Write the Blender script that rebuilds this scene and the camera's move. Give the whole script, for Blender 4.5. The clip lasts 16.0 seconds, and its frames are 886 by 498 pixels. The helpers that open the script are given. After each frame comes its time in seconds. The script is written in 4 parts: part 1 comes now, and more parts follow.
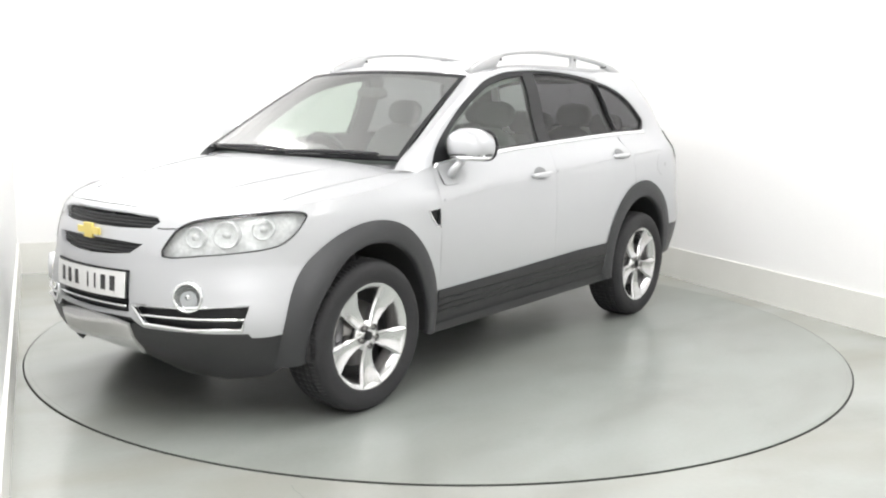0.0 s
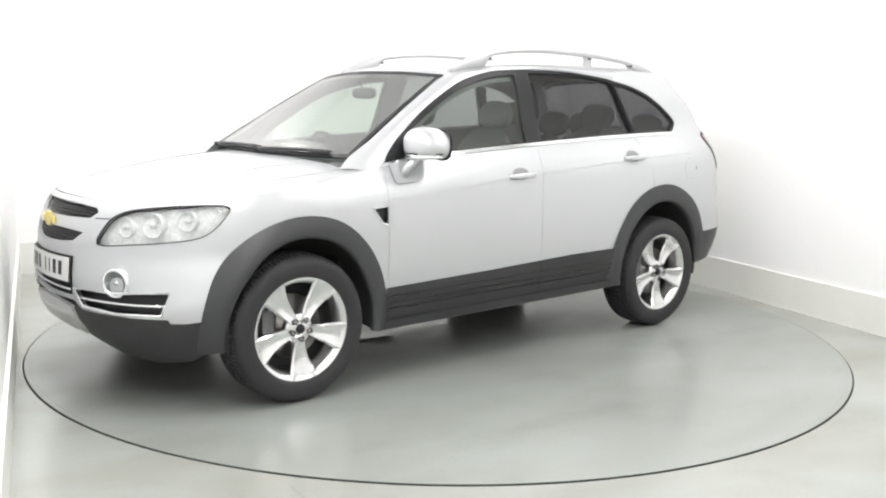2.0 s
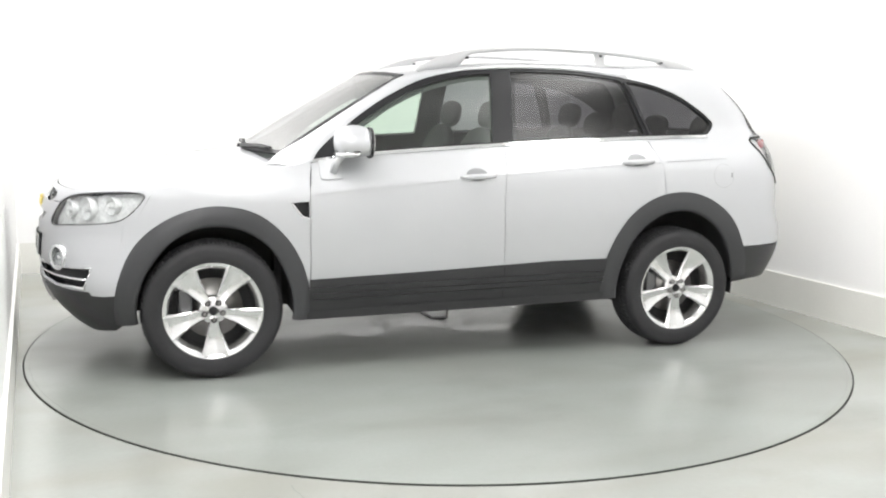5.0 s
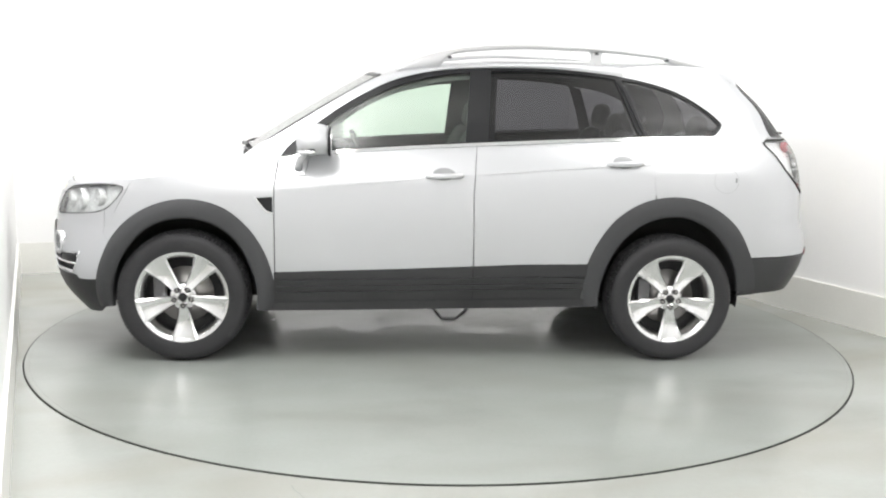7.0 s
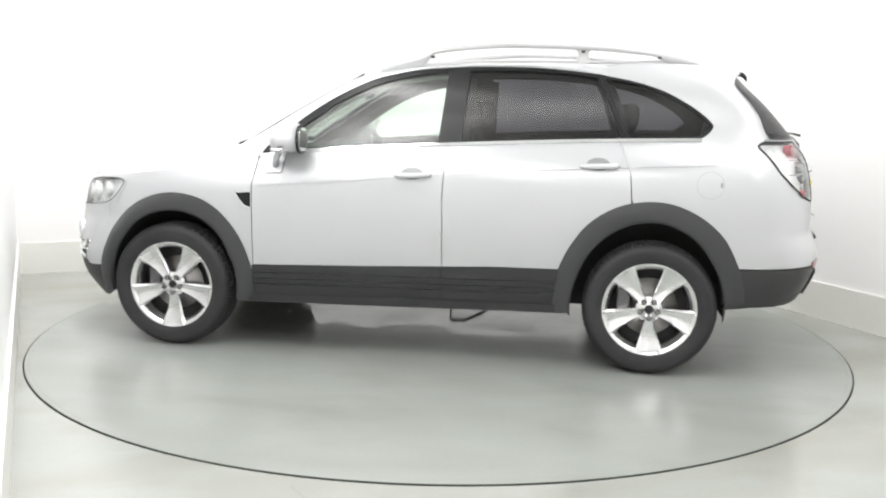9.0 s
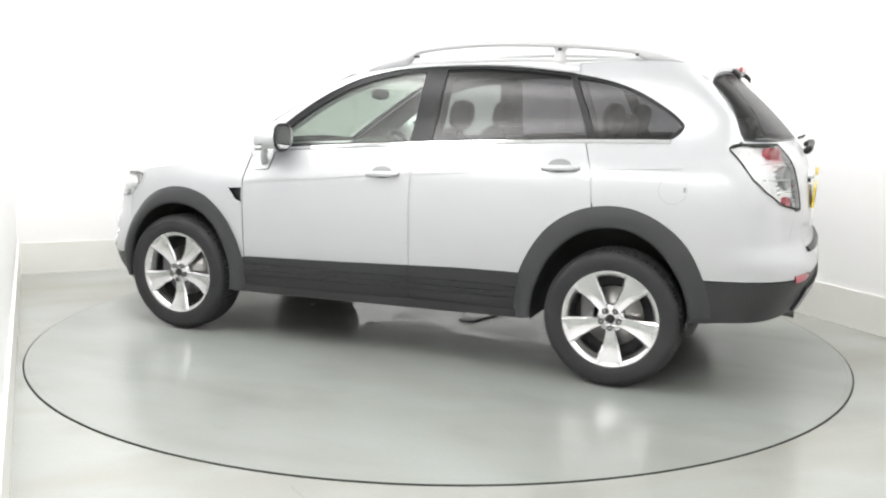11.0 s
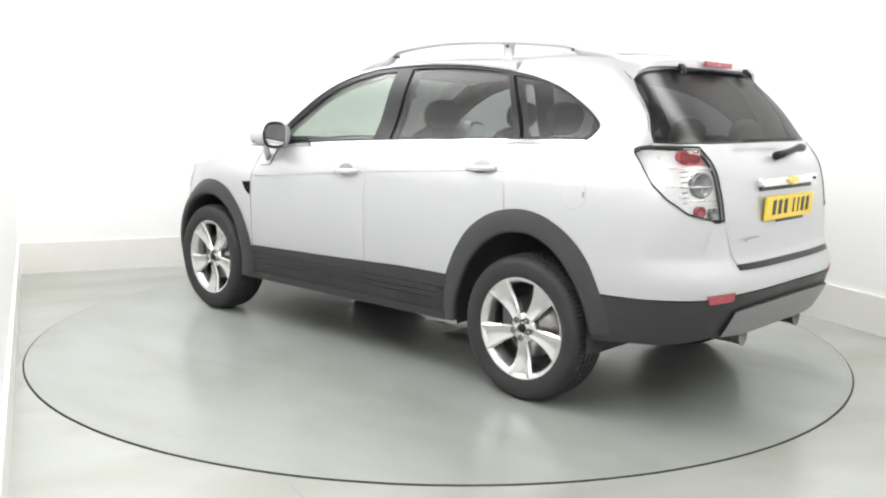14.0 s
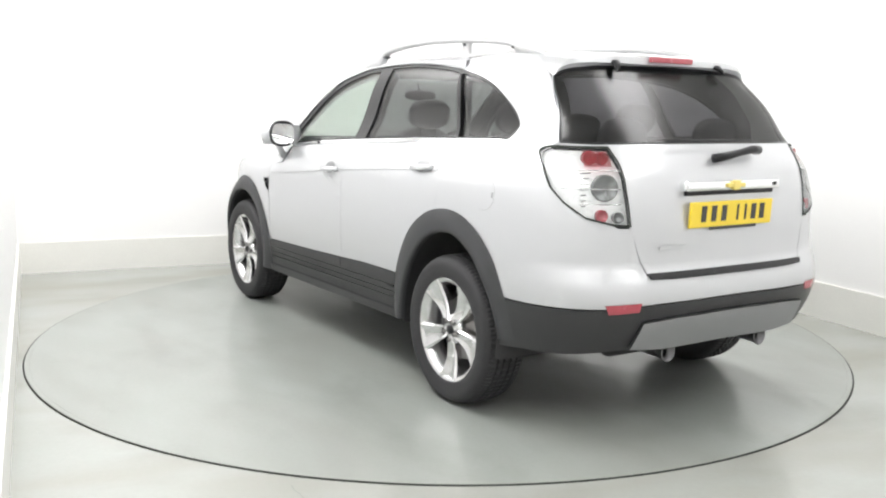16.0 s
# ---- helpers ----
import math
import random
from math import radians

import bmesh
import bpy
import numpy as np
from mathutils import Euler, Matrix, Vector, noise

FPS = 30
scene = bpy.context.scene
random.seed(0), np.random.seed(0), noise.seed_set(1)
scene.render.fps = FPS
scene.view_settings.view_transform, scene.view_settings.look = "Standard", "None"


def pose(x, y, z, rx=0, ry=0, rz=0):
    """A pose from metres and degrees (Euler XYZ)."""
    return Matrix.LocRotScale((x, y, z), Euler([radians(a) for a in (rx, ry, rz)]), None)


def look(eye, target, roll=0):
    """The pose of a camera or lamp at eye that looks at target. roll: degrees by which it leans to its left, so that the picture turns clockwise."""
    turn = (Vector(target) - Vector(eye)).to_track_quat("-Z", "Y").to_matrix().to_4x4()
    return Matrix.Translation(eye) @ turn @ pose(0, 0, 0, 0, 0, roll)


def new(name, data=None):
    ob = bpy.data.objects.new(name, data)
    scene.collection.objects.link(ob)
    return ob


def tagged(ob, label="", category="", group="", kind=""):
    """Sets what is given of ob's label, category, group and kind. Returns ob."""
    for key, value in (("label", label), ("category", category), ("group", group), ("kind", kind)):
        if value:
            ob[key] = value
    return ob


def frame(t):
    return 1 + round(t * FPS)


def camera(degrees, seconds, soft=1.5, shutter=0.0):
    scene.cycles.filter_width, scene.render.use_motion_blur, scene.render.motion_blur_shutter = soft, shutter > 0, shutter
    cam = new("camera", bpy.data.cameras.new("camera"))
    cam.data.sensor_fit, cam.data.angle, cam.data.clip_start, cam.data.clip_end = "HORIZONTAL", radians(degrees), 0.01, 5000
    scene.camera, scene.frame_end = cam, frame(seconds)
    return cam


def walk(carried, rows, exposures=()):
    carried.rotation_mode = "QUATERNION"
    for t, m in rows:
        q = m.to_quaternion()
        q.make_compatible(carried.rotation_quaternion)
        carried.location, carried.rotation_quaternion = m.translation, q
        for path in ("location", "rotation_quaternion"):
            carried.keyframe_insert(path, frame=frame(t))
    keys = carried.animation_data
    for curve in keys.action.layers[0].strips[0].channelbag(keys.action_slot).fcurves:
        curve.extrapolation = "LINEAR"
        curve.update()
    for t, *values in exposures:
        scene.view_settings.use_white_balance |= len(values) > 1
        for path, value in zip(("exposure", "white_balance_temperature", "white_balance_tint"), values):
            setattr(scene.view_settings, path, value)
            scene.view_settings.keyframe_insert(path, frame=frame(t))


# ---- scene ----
cam = camera(51.83, 16.0, soft=2.1)
EYE = Vector((0.0, -5.693, 1.4203))
VIEW = look(EYE, EYE + Vector((0.00197, 0.98760, -0.15699)), 1.154)
walk(cam, [(0.0, VIEW), (16.0, VIEW)])

# ---- light ----
world = bpy.data.worlds.new("studio_world")
scene.world = world
world.use_nodes = True
world.node_tree.nodes["Background"].inputs[0].default_value = (0.9, 0.95, 1.0, 1)
world.node_tree.nodes["Background"].inputs[1].default_value = 0.05
scene.view_settings.exposure = 0.0

# the booth is turned to the camera: u runs along the back wall, v out through it
TURN = radians(24.1)
UX = Vector((math.cos(TURN), math.sin(TURN), 0))
VX = Vector((-math.sin(TURN), math.cos(TURN), 0))
U0, U1, V0, V1, CEIL = -2.48, 2.645, -6.6, 2.815, 3.3


def booth(u, v, z):
    return UX * u + VX * v + Vector((0, 0, z))


def area_lamp(name, u, v, z, su, sv, watts, colour=(1, 1, 1)):
    data = bpy.data.lights.new(name, "AREA")
    data.shape, data.size, data.size_y, data.energy, data.color = "RECTANGLE", su, sv, watts, colour
    ob = new(name, data)
    ob.matrix_world = Matrix.Translation(booth(u, v, z)) @ Matrix.Rotation(TURN, 4, "Z")
    return ob


LAMPS = [(-1.95, 1.25, 49), (1.40, 1.25, 33), (-1.95, -1.6, 50), (1.40, -1.6, 37), (-1.95, -4.7, 41), (1.40, -4.7, 37)]
for lu, lv, watts in LAMPS:
    area_lamp("ceiling_lamp", lu, lv, CEIL - 0.09, 0.8, 2.4, watts, (1.0, 0.985, 0.985))


# ---- the car's outer skin, as smooth functions: x forward, y to its left, z up, origin on the ground amid the axles ----
def curve(xs, ys):
    """A smooth function through the points given, flat beyond them."""
    xs, ys = np.array(xs, float), np.array(ys, float)
    d = np.diff(ys) / np.diff(xs)
    m = np.zeros(len(xs))
    for i in range(1, len(xs) - 1):
        if d[i - 1] * d[i] > 0:
            m[i] = 2 * d[i - 1] * d[i] / (d[i - 1] + d[i])
    m[0], m[-1] = d[0], d[-1]

    def value(q):
        q = min(max(q, xs[0]), xs[-1])
        i = min(max(int(np.searchsorted(xs, q)) - 1, 0), len(xs) - 2)
        h = xs[i + 1] - xs[i]
        t = (q - xs[i]) / h
        return float((2 * t**3 - 3 * t * t + 1) * ys[i] + (t**3 - 2 * t * t + t) * h * m[i]
                     + (3 * t * t - 2 * t**3) * ys[i + 1] + (t**3 - t * t) * h * m[i + 1])
    return value


NOSE = curve((.20, .30, .38, .46, .60, .75, .85, .93, 1.0, 1.2), (2.04, 2.14, 2.195, 2.22, 2.235, 2.23, 2.205, 2.16, 2.06, 1.9))
TAIL = curve((.25, .35, .45, .55, .63, .70, .78, .95, 1.15, 1.25, 1.45, 1.57, 1.66),
             (-2.12, -2.18, -2.24, -2.285, -2.30, -2.29, -2.255, -2.245, -2.21, -2.15, -1.97, -1.84, -1.76))
HALF = curve((.24, .32, .45, .60, .80, .95, 1.05, 1.13, 1.20, 1.34, 1.50, 1.60, 1.66),
             (.835, .855, .878, .892, .897, .892, .882, .862, .826, .752, .69, .64, .60))
XS_F, XS_R = 0.9, -1.0
BLUNT_F = curve((.35, .46, .60, .76, 1.2), (5.6, 5.4, 4.2, 3.3, 3.3))  # how square the nose is in plan, by height
BLUNT_R = curve((.6, 1.27, 1.45, 1.66), (7.5, 7.5, 12, 14))
K_END = 1.0225
BELT = curve((-1.56, -1.16, -.247, .541, .84), (1.262, 1.251, 1.208, 1.155, 1.118))
TUCK = curve((-1.86, -1.58, -1.1, -.24, .3, .80, 1.1, 1.5), (0, .048, .040, .024, .036, .060, .05, 0))  # how far the glass stands in at the belt


def ease(q):
    q = min(max(q, 0), 1)
    return q * q * (3 - 2 * q)


def half_width(x, z):
    over = z - BELT(x)
    return HALF(z) - TUCK(x) * ease((over + .19) / .19) * (1 - .8 * ease(over / .34))


def side_y(x, z):
    w = half_width(x, z)
    if x > XS_F:
        t = min((x - XS_F) / (NOSE(z) - XS_F), 0.9995)
        return w * (1 - t ** BLUNT_F(z)) ** 0.5
    if x < XS_R:
        t = min((XS_R - x) / (XS_R - TAIL(z)), 0.9995)
        return w * (1 - t ** BLUNT_R(z)) ** (1 / 3)
    return w


def on_side(x, z):
    return Vector((x, side_y(x, z), z))


def round_front(a, z):
    """a: 0 at the nose's middle to 78 where the flank begins, in degrees; negative on the car's right."""
    k = min(K_END * abs(math.sin(radians(a))), 1)
    x = XS_F + (NOSE(z) - XS_F) * (1 - k * k) ** (1 / BLUNT_F(z))
    return Vector((x, math.copysign(half_width(x, z) * k, a), z))


def round_back(a, z):
    k = min(K_END * abs(math.sin(radians(a))) ** (2 / 3), 1)
    x = XS_R - (XS_R - TAIL(z)) * (1 - k**3) ** (1 / BLUNT_R(z))
    return Vector((x, math.copysign(half_width(x, z) * k, a), z))


SHOULDER = curve((.75, .9, 1.1, 1.4, 1.71, 1.9, 2.1, 2.2), (1.125, 1.10, 1.06, 1.018, .978, .960, .942, .93))
BONNET = curve((.75, 1.05, 1.2, 1.5, 1.8, 2.0, 2.1, 2.17), (1.165, 1.14, 1.125, 1.088, 1.04, .995, .967, .945))
ROOF = curve((-1.86, -1.75, -1.6, -1.2, -.8, -.4, 0, .2, .36), (1.645, 1.662, 1.674, 1.69, 1.697, 1.692, 1.664, 1.636, 1.602))


def on_bonnet(x, y):
    ys = side_y(x, SHOULDER(x))
    k = min(abs(y) / max(ys, 0.05), 1.0)
    return Vector((x, y, BONNET(x) - (BONNET(x) - SHOULDER(x)) * k**3))


def on_roof(x, y):
    back = min(max((-0.95 - x) / 0.5, 0), 1)
    return Vector((x, y, ROOF(x) - (0.05 - 0.026 * back * back * (3 - 2 * back)) * (abs(y) / 0.6) ** 3))


def on_screen(y, v):
    """The windscreen: y as a share of its half width, v from 0 at its foot to 1 at the roof."""
    foot = Vector((1.11 - 0.11 * y * y, 0.74 * y, 1.145 + 0.002 * y * y))
    head = Vector((.365 - 0.075 * y * y, 0.598 * y, 1.602 - 0.024 * y * y))
    return foot.lerp(head, v) + Vector((0.35, 0, 0.6)) * (0.055 * v * (1 - v))
# ---- end of the skin ----


# ---- materials ----
def material(name, colour, rough=0.5, metal=0.0, coat=0.0, vary=0.06, scale=6.0, fine=120.0, bump=0.0, rough_vary=0.08, spec=0.5):
    """Paint, rubber, plastic or metal: colour and gloss wander at a large and a fine scale, with fine relief."""
    m = bpy.data.materials.new(name)
    m.use_nodes = True
    nt = m.node_tree
    n, link = nt.nodes, nt.links.new
    b = n["Principled BSDF"]
    tc = n.new("ShaderNodeTexCoord")
    big, small = n.new("ShaderNodeTexNoise"), n.new("ShaderNodeTexNoise")
    big.inputs["Scale"].default_value, small.inputs["Scale"].default_value = scale, fine
    big.inputs["Detail"].default_value = 4
    for q in (big, small):
        link(tc.outputs["Object"], q.inputs["Vector"])
    add = n.new("ShaderNodeMath")
    add.operation = "ADD"
    link(big.outputs["Fac"], add.inputs[0])
    link(small.outputs["Fac"], add.inputs[1])
    ramp = n.new("ShaderNodeMapRange")
    ramp.inputs["From Min"].default_value, ramp.inputs["From Max"].default_value = 0.6, 1.4
    link(add.outputs[0], ramp.inputs["Value"])
    mix = n.new("ShaderNodeMix")
    mix.data_type = "RGBA"
    mix.inputs["A"].default_value = (*[c * (1 - vary) for c in colour], 1)
    mix.inputs["B"].default_value = (*[min(c * (1 + vary), 1) for c in colour], 1)
    link(ramp.outputs[0], mix.inputs["Factor"])
    link(mix.outputs["Result"], b.inputs["Base Color"])
    r = n.new("ShaderNodeMapRange")
    r.inputs["To Min"].default_value, r.inputs["To Max"].default_value = max(rough - rough_vary, 0.02), min(rough + rough_vary, 1)
    link(big.outputs["Fac"], r.inputs["Value"])
    link(r.outputs[0], b.inputs["Roughness"])
    b.inputs["Metallic"].default_value = metal
    b.inputs["Coat Weight"].default_value = coat
    b.inputs["Coat Roughness"].default_value = 0.06
    b.inputs["Specular IOR Level"].default_value = spec
    if bump:
        bp = n.new("ShaderNodeBump")
        bp.inputs["Strength"].default_value, bp.inputs["Distance"].default_value = bump, 0.002
        link(small.outputs["Fac"], bp.inputs["Height"])
        link(bp.outputs[0], b.inputs["Normal"])
    return m


def glass(name, tint, gloss=0.03, mirror=0.05, slant=1.0):
    """A thin tinted pane: it lets light through and mirrors more at a slant."""
    m = bpy.data.materials.new(name)
    m.use_nodes = True
    nt = m.node_tree
    n, link = nt.nodes, nt.links.new
    n.remove(n["Principled BSDF"])
    clear, shine, mix, lw = n.new("ShaderNodeBsdfTransparent"), n.new("ShaderNodeBsdfGlossy"), n.new("ShaderNodeMixShader"), n.new("ShaderNodeLayerWeight")
    clear.inputs[0].default_value = (*tint, 1)
    shine.inputs["Roughness"].default_value = gloss
    lw.inputs["Blend"].default_value = 0.5
    bend, span = n.new("ShaderNodeMath"), n.new("ShaderNodeMapRange")
    bend.operation = "POWER"
    bend.inputs[1].default_value = 4.2
    span.inputs["To Min"].default_value, span.inputs["To Max"].default_value = mirror, slant
    link(lw.outputs["Facing"], bend.inputs[0])
    link(bend.outputs[0], span.inputs["Value"])
    link(span.outputs[0], mix.inputs[0])
    link(clear.outputs[0], mix.inputs[1])
    link(shine.outputs[0], mix.inputs[2])
    link(mix.outputs[0], n["Material Output"].inputs[0])
    return m


def glowing(name, colour, strength):
    m = bpy.data.materials.new(name)
    m.use_nodes = True
    b = m.node_tree.nodes["Principled BSDF"]
    b.inputs["Base Color"].default_value = (*colour, 1)
    b.inputs["Emission Color"].default_value = (*colour, 1)
    b.inputs["Emission Strength"].default_value = strength
    return m


def floor_paint(name, colour, stain, rough=0.2, wet=0.0):
    """Grey-green floor paint: cloudy, scuffed, with drifting stains and a soft gloss."""
    m = material(name, colour, rough, vary=0.03, scale=1.3, fine=45, bump=0.03, rough_vary=0.04, spec=0.8)
    nt = m.node_tree
    n, link = nt.nodes, nt.links.new
    b = n["Principled BSDF"]
    base = b.inputs["Base Color"].links[0].from_socket
    tc, warp, blot = n.new("ShaderNodeTexCoord"), n.new("ShaderNodeMapping"), n.new("ShaderNodeTexNoise")
    warp.inputs["Scale"].default_value = (0.9, 2.1, 1)
    blot.inputs["Scale"].default_value, blot.inputs["Detail"].default_value, blot.inputs["Distortion"].default_value = 0.8, 2, 0.2
    link(tc.outputs["Object"], warp.inputs["Vector"])
    link(warp.outputs[0], blot.inputs["Vector"])
    rng = n.new("ShaderNodeMapRange")
    rng.inputs["From Min"].default_value, rng.inputs["From Max"].default_value = 0.40, 0.80
    rng.inputs["To Max"].default_value = 0.75
    link(blot.outputs["Fac"], rng.inputs["Value"])
    mix = n.new("ShaderNodeMix")
    mix.data_type = "RGBA"
    mix.inputs["B"].default_value = (*stain, 1)
    link(rng.outputs[0], mix.inputs["Factor"])
    link(base, mix.inputs["A"])
    # dirt: thin drags and spots
    drag, grit, span = n.new("ShaderNodeMapping"), n.new("ShaderNodeTexNoise"), n.new("ShaderNodeMapRange")
    drag.inputs["Scale"].default_value = (1.2, 2.1, 1)
    drag.inputs["Rotation"].default_value = (0, 0, 0.5)
    grit.inputs["Scale"].default_value, grit.inputs["Detail"].default_value, grit.inputs["Distortion"].default_value = 1.1, 7, 0.2
    link(tc.outputs["Object"], drag.inputs["Vector"])
    link(drag.outputs[0], grit.inputs["Vector"])
    span.inputs["From Min"].default_value, span.inputs["From Max"].default_value, span.inputs["To Max"].default_value = 0.50, 0.85, 0.30
    link(grit.outputs["Fac"], span.inputs["Value"])
    soil = n.new("ShaderNodeMix")
    soil.data_type = "RGBA"
    soil.inputs["B"].default_value = (*[c * .55 for c in stain], 1)
    link(span.outputs[0], soil.inputs["Factor"])
    link(mix.outputs["Result"], soil.inputs["A"])
    link(soil.outputs["Result"], b.inputs["Base Color"])
    if wet:
        # smeared water film under the car: far smoother than the paint
        film, edge, less = n.new("ShaderNodeTexNoise"), n.new("ShaderNodeMapRange"), n.new("ShaderNodeMath")
        film.inputs["Scale"].default_value, film.inputs["Detail"].default_value, film.inputs["Distortion"].default_value = 3.4, 5, 0.9
        link(tc.outputs["Object"], film.inputs["Vector"])
        edge.inputs["From Min"].default_value, edge.inputs["From Max"].default_value = 0.47, 0.56
        link(film.outputs["Fac"], edge.inputs["Value"])
        shift, squash, reach, pool = n.new("ShaderNodeVectorMath"), n.new("ShaderNodeVectorMath"), n.new("ShaderNodeVectorMath"), n.new("ShaderNodeMapRange")
        shift.operation, squash.operation, reach.operation = "SUBTRACT", "MULTIPLY", "LENGTH"
        shift.inputs[1].default_value, squash.inputs[1].default_value = (.1, -.40, 0), (.68, 1.5, 0)
        link(tc.outputs["Object"], shift.inputs[0])
        link(shift.outputs[0], squash.inputs[0])
        link(squash.outputs[0], reach.inputs[0])
        pool.inputs["From Min"].default_value, pool.inputs["From Max"].default_value = 1.0, 0.7
        link(reach.outputs["Value"], pool.inputs["Value"])
        less.operation = "MULTIPLY"
        link(edge.outputs[0], less.inputs[0])
        link(pool.outputs[0], less.inputs[1])
        wide, fall = n.new("ShaderNodeMath"), n.new("ShaderNodeMath")
        wide.operation, fall.operation = "MULTIPLY_ADD", "MULTIPLY"
        wide.inputs[1].default_value, wide.inputs[2].default_value = -wet, 1.0
        link(less.outputs[0], wide.inputs[0])
        link(b.inputs["Roughness"].links[0].from_socket, fall.inputs[0])
        link(wide.outputs[0], fall.inputs[1])
        link(fall.outputs[0], b.inputs["Roughness"])
    return m


M_WALL = material("white_wall_paint", (.90, .90, .895), .6, vary=.015, scale=1.2, bump=.05)
M_SKIRT = material("off_white_skirting_paint", (.78, .78, .74), .45, vary=.04, scale=2.5, bump=.05)
M_FLOOR = floor_paint("floor_paint", (.35, .366, .345), (.27, .255, .215), .22)
M_DISC = floor_paint("turntable_paint", (.308, .328, .309), (.245, .247, .226), .255, wet=.9)
M_CRACK = material("hairline_crack", (.17, .175, .165), .6)
M_GAP = material("dark_gap", (.03, .035, .03), .9)
M_PAINT = material("silver_white_car_paint", (.545, .555, .57), .38, metal=.45, coat=.55, vary=.015, scale=3, fine=700, rough_vary=.04)
M_PLASTIC = material("dark_grey_textured_plastic", (.039, .040, .0425), .5, vary=.16, scale=5, fine=400, bump=.25)
M_SILL = material("darker_grey_plastic", (.029, .0295, .031), .42, vary=.18, scale=5, fine=400, bump=.25)
M_BLACK = material("black_trim", (.016, .0165, .018), .34, vary=.15, fine=300, spec=.3)
M_DARK = material("black_underbody", (.035, .035, .036), .85, vary=.3)
M_RUBBER = material("tyre_rubber", (.030, .030, .032), .62, vary=.22, scale=9, fine=260, bump=.2, spec=.35)
M_ALLOY = material("silver_alloy", (.78, .78, .785), .24, metal=1.0, coat=.2, vary=.04, scale=12)
M_CHROME = material("chrome", (.86, .87, .88), .09, metal=1, vary=.02, rough_vary=.04)
M_SATIN = material("satin_silver_plastic", (.55, .56, .57), .4, metal=.55, vary=.05, fine=300)
M_GOLD = material("gold_badge", (.80, .66, .20), .3, metal=.35, vary=.06)
M_SEAT = material("grey_cloth", (.13, .133, .138), .85, vary=.12, scale=8, fine=500, bump=.3)
M_TRIM = material("dark_grey_cabin_plastic", (.10, .102, .105), .6, vary=.1, bump=.2)
M_LINER = material("pale_headlining", (.32, .32, .31), .9, vary=.04)
M_CLEAR = glass("pale_green_glass", (.79, .885, .81), gloss=.24, mirror=.08)
M_SCREEN = glass("windscreen_glass", (.76, .85, .78), gloss=.16, mirror=.40)
M_PRIV = glass("privacy_glass", (.27, .27, .285), gloss=.26, mirror=.05, slant=.6)
M_REAR = glass("dark_rear_glass", (.24, .24, .25), gloss=.22, mirror=.06, slant=.4)
M_LENS = glass("clear_lens", (.93, .94, .94))
M_RED = material("red_lens", (.40, .07, .09), .25, coat=.4, vary=.08, scale=30)
M_PINK = glass("pale_red_lens", (.85, .45, .48))
M_REFL = material("silver_reflector", (.80, .81, .81), .2, metal=.8, vary=.12, scale=25)
M_BOWL = material("pale_lamp_bowl", (.82, .83, .83), .42, metal=.1, vary=.2, scale=24, fine=60)
M_RAIL = material("satin_silver_rail", (.50, .505, .51), .42, metal=.4, vary=.04, fine=300)
M_LAMPGREY = material("grey_lamp_lens", (.24, .25, .25), .25, metal=.5, vary=.35, scale=40)
M_DULL = material("dull_silver_plastic", (.27, .275, .28), .45, metal=.3, vary=.05, fine=300)
M_PIPE = material("dark_steel_pipe", (.16, .16, .165), .3, metal=.8, vary=.1)
M_PALE = material("pale_silver_reflector", (.86, .865, .865), .3, metal=.15, vary=.10, scale=30)
M_PLATE_W = material("white_number_plate", (.80, .80, .79), .35, vary=.02)
M_PLATE_Y = material("yellow_number_plate", (.83, .62, .05), .35, vary=.03)
M_INK = material("black_plate_ink", (.05, .05, .05), .5)
M_MIRROR = material("mirror_glass", (.9, .9, .9), .02, metal=1, vary=.01, rough_vary=.01)
M_DISCM = material("brake_steel", (.35, .34, .33), .35, metal=1, vary=.12)
M_LAMP = glowing("lit_diffuser", (1, .985, .97), 1.8)


# ---- building helpers ----
def part(name, bm, mat, parent=None, label="", smooth=True):
    if isinstance(bm, bpy.types.Mesh):
        me = bm
    else:
        me = bpy.data.meshes.new(name)
        bm.to_mesh(me)
        bm.free()
    if not me.materials:
        me.materials.append(mat)
    if smooth:
        me.shade_smooth()
    ob = new(name, me)
    ob.parent = parent
    if label:
        tagged(ob, label)
    return ob


def thing(name, m=None):
    ob = new(name)
    ob.empty_display_size = 0.2
    if m:
        ob.matrix_world = m
    return ob


def box(bm, size, centre=(0, 0, 0), turn=None, bevel=0.0):
    m = Matrix.Translation(centre)
    if turn:
        m = m @ turn
    made = bmesh.ops.create_cube(bm, size=1, matrix=m @ Matrix.Diagonal((*size, 1)))["verts"]
    if bevel:
        edges = list({e for v in made for e in v.link_edges})
        bmesh.ops.bevel(bm, geom=edges, offset=bevel, segments=2, affect="EDGES", profile=0.6)
    return bm


def boxed(name, size, centre, mat, parent, bevel=0.004, turn=None, label=""):
    return part(name, box(bmesh.new(), size, centre, turn, bevel), mat, parent, label, smooth=False)


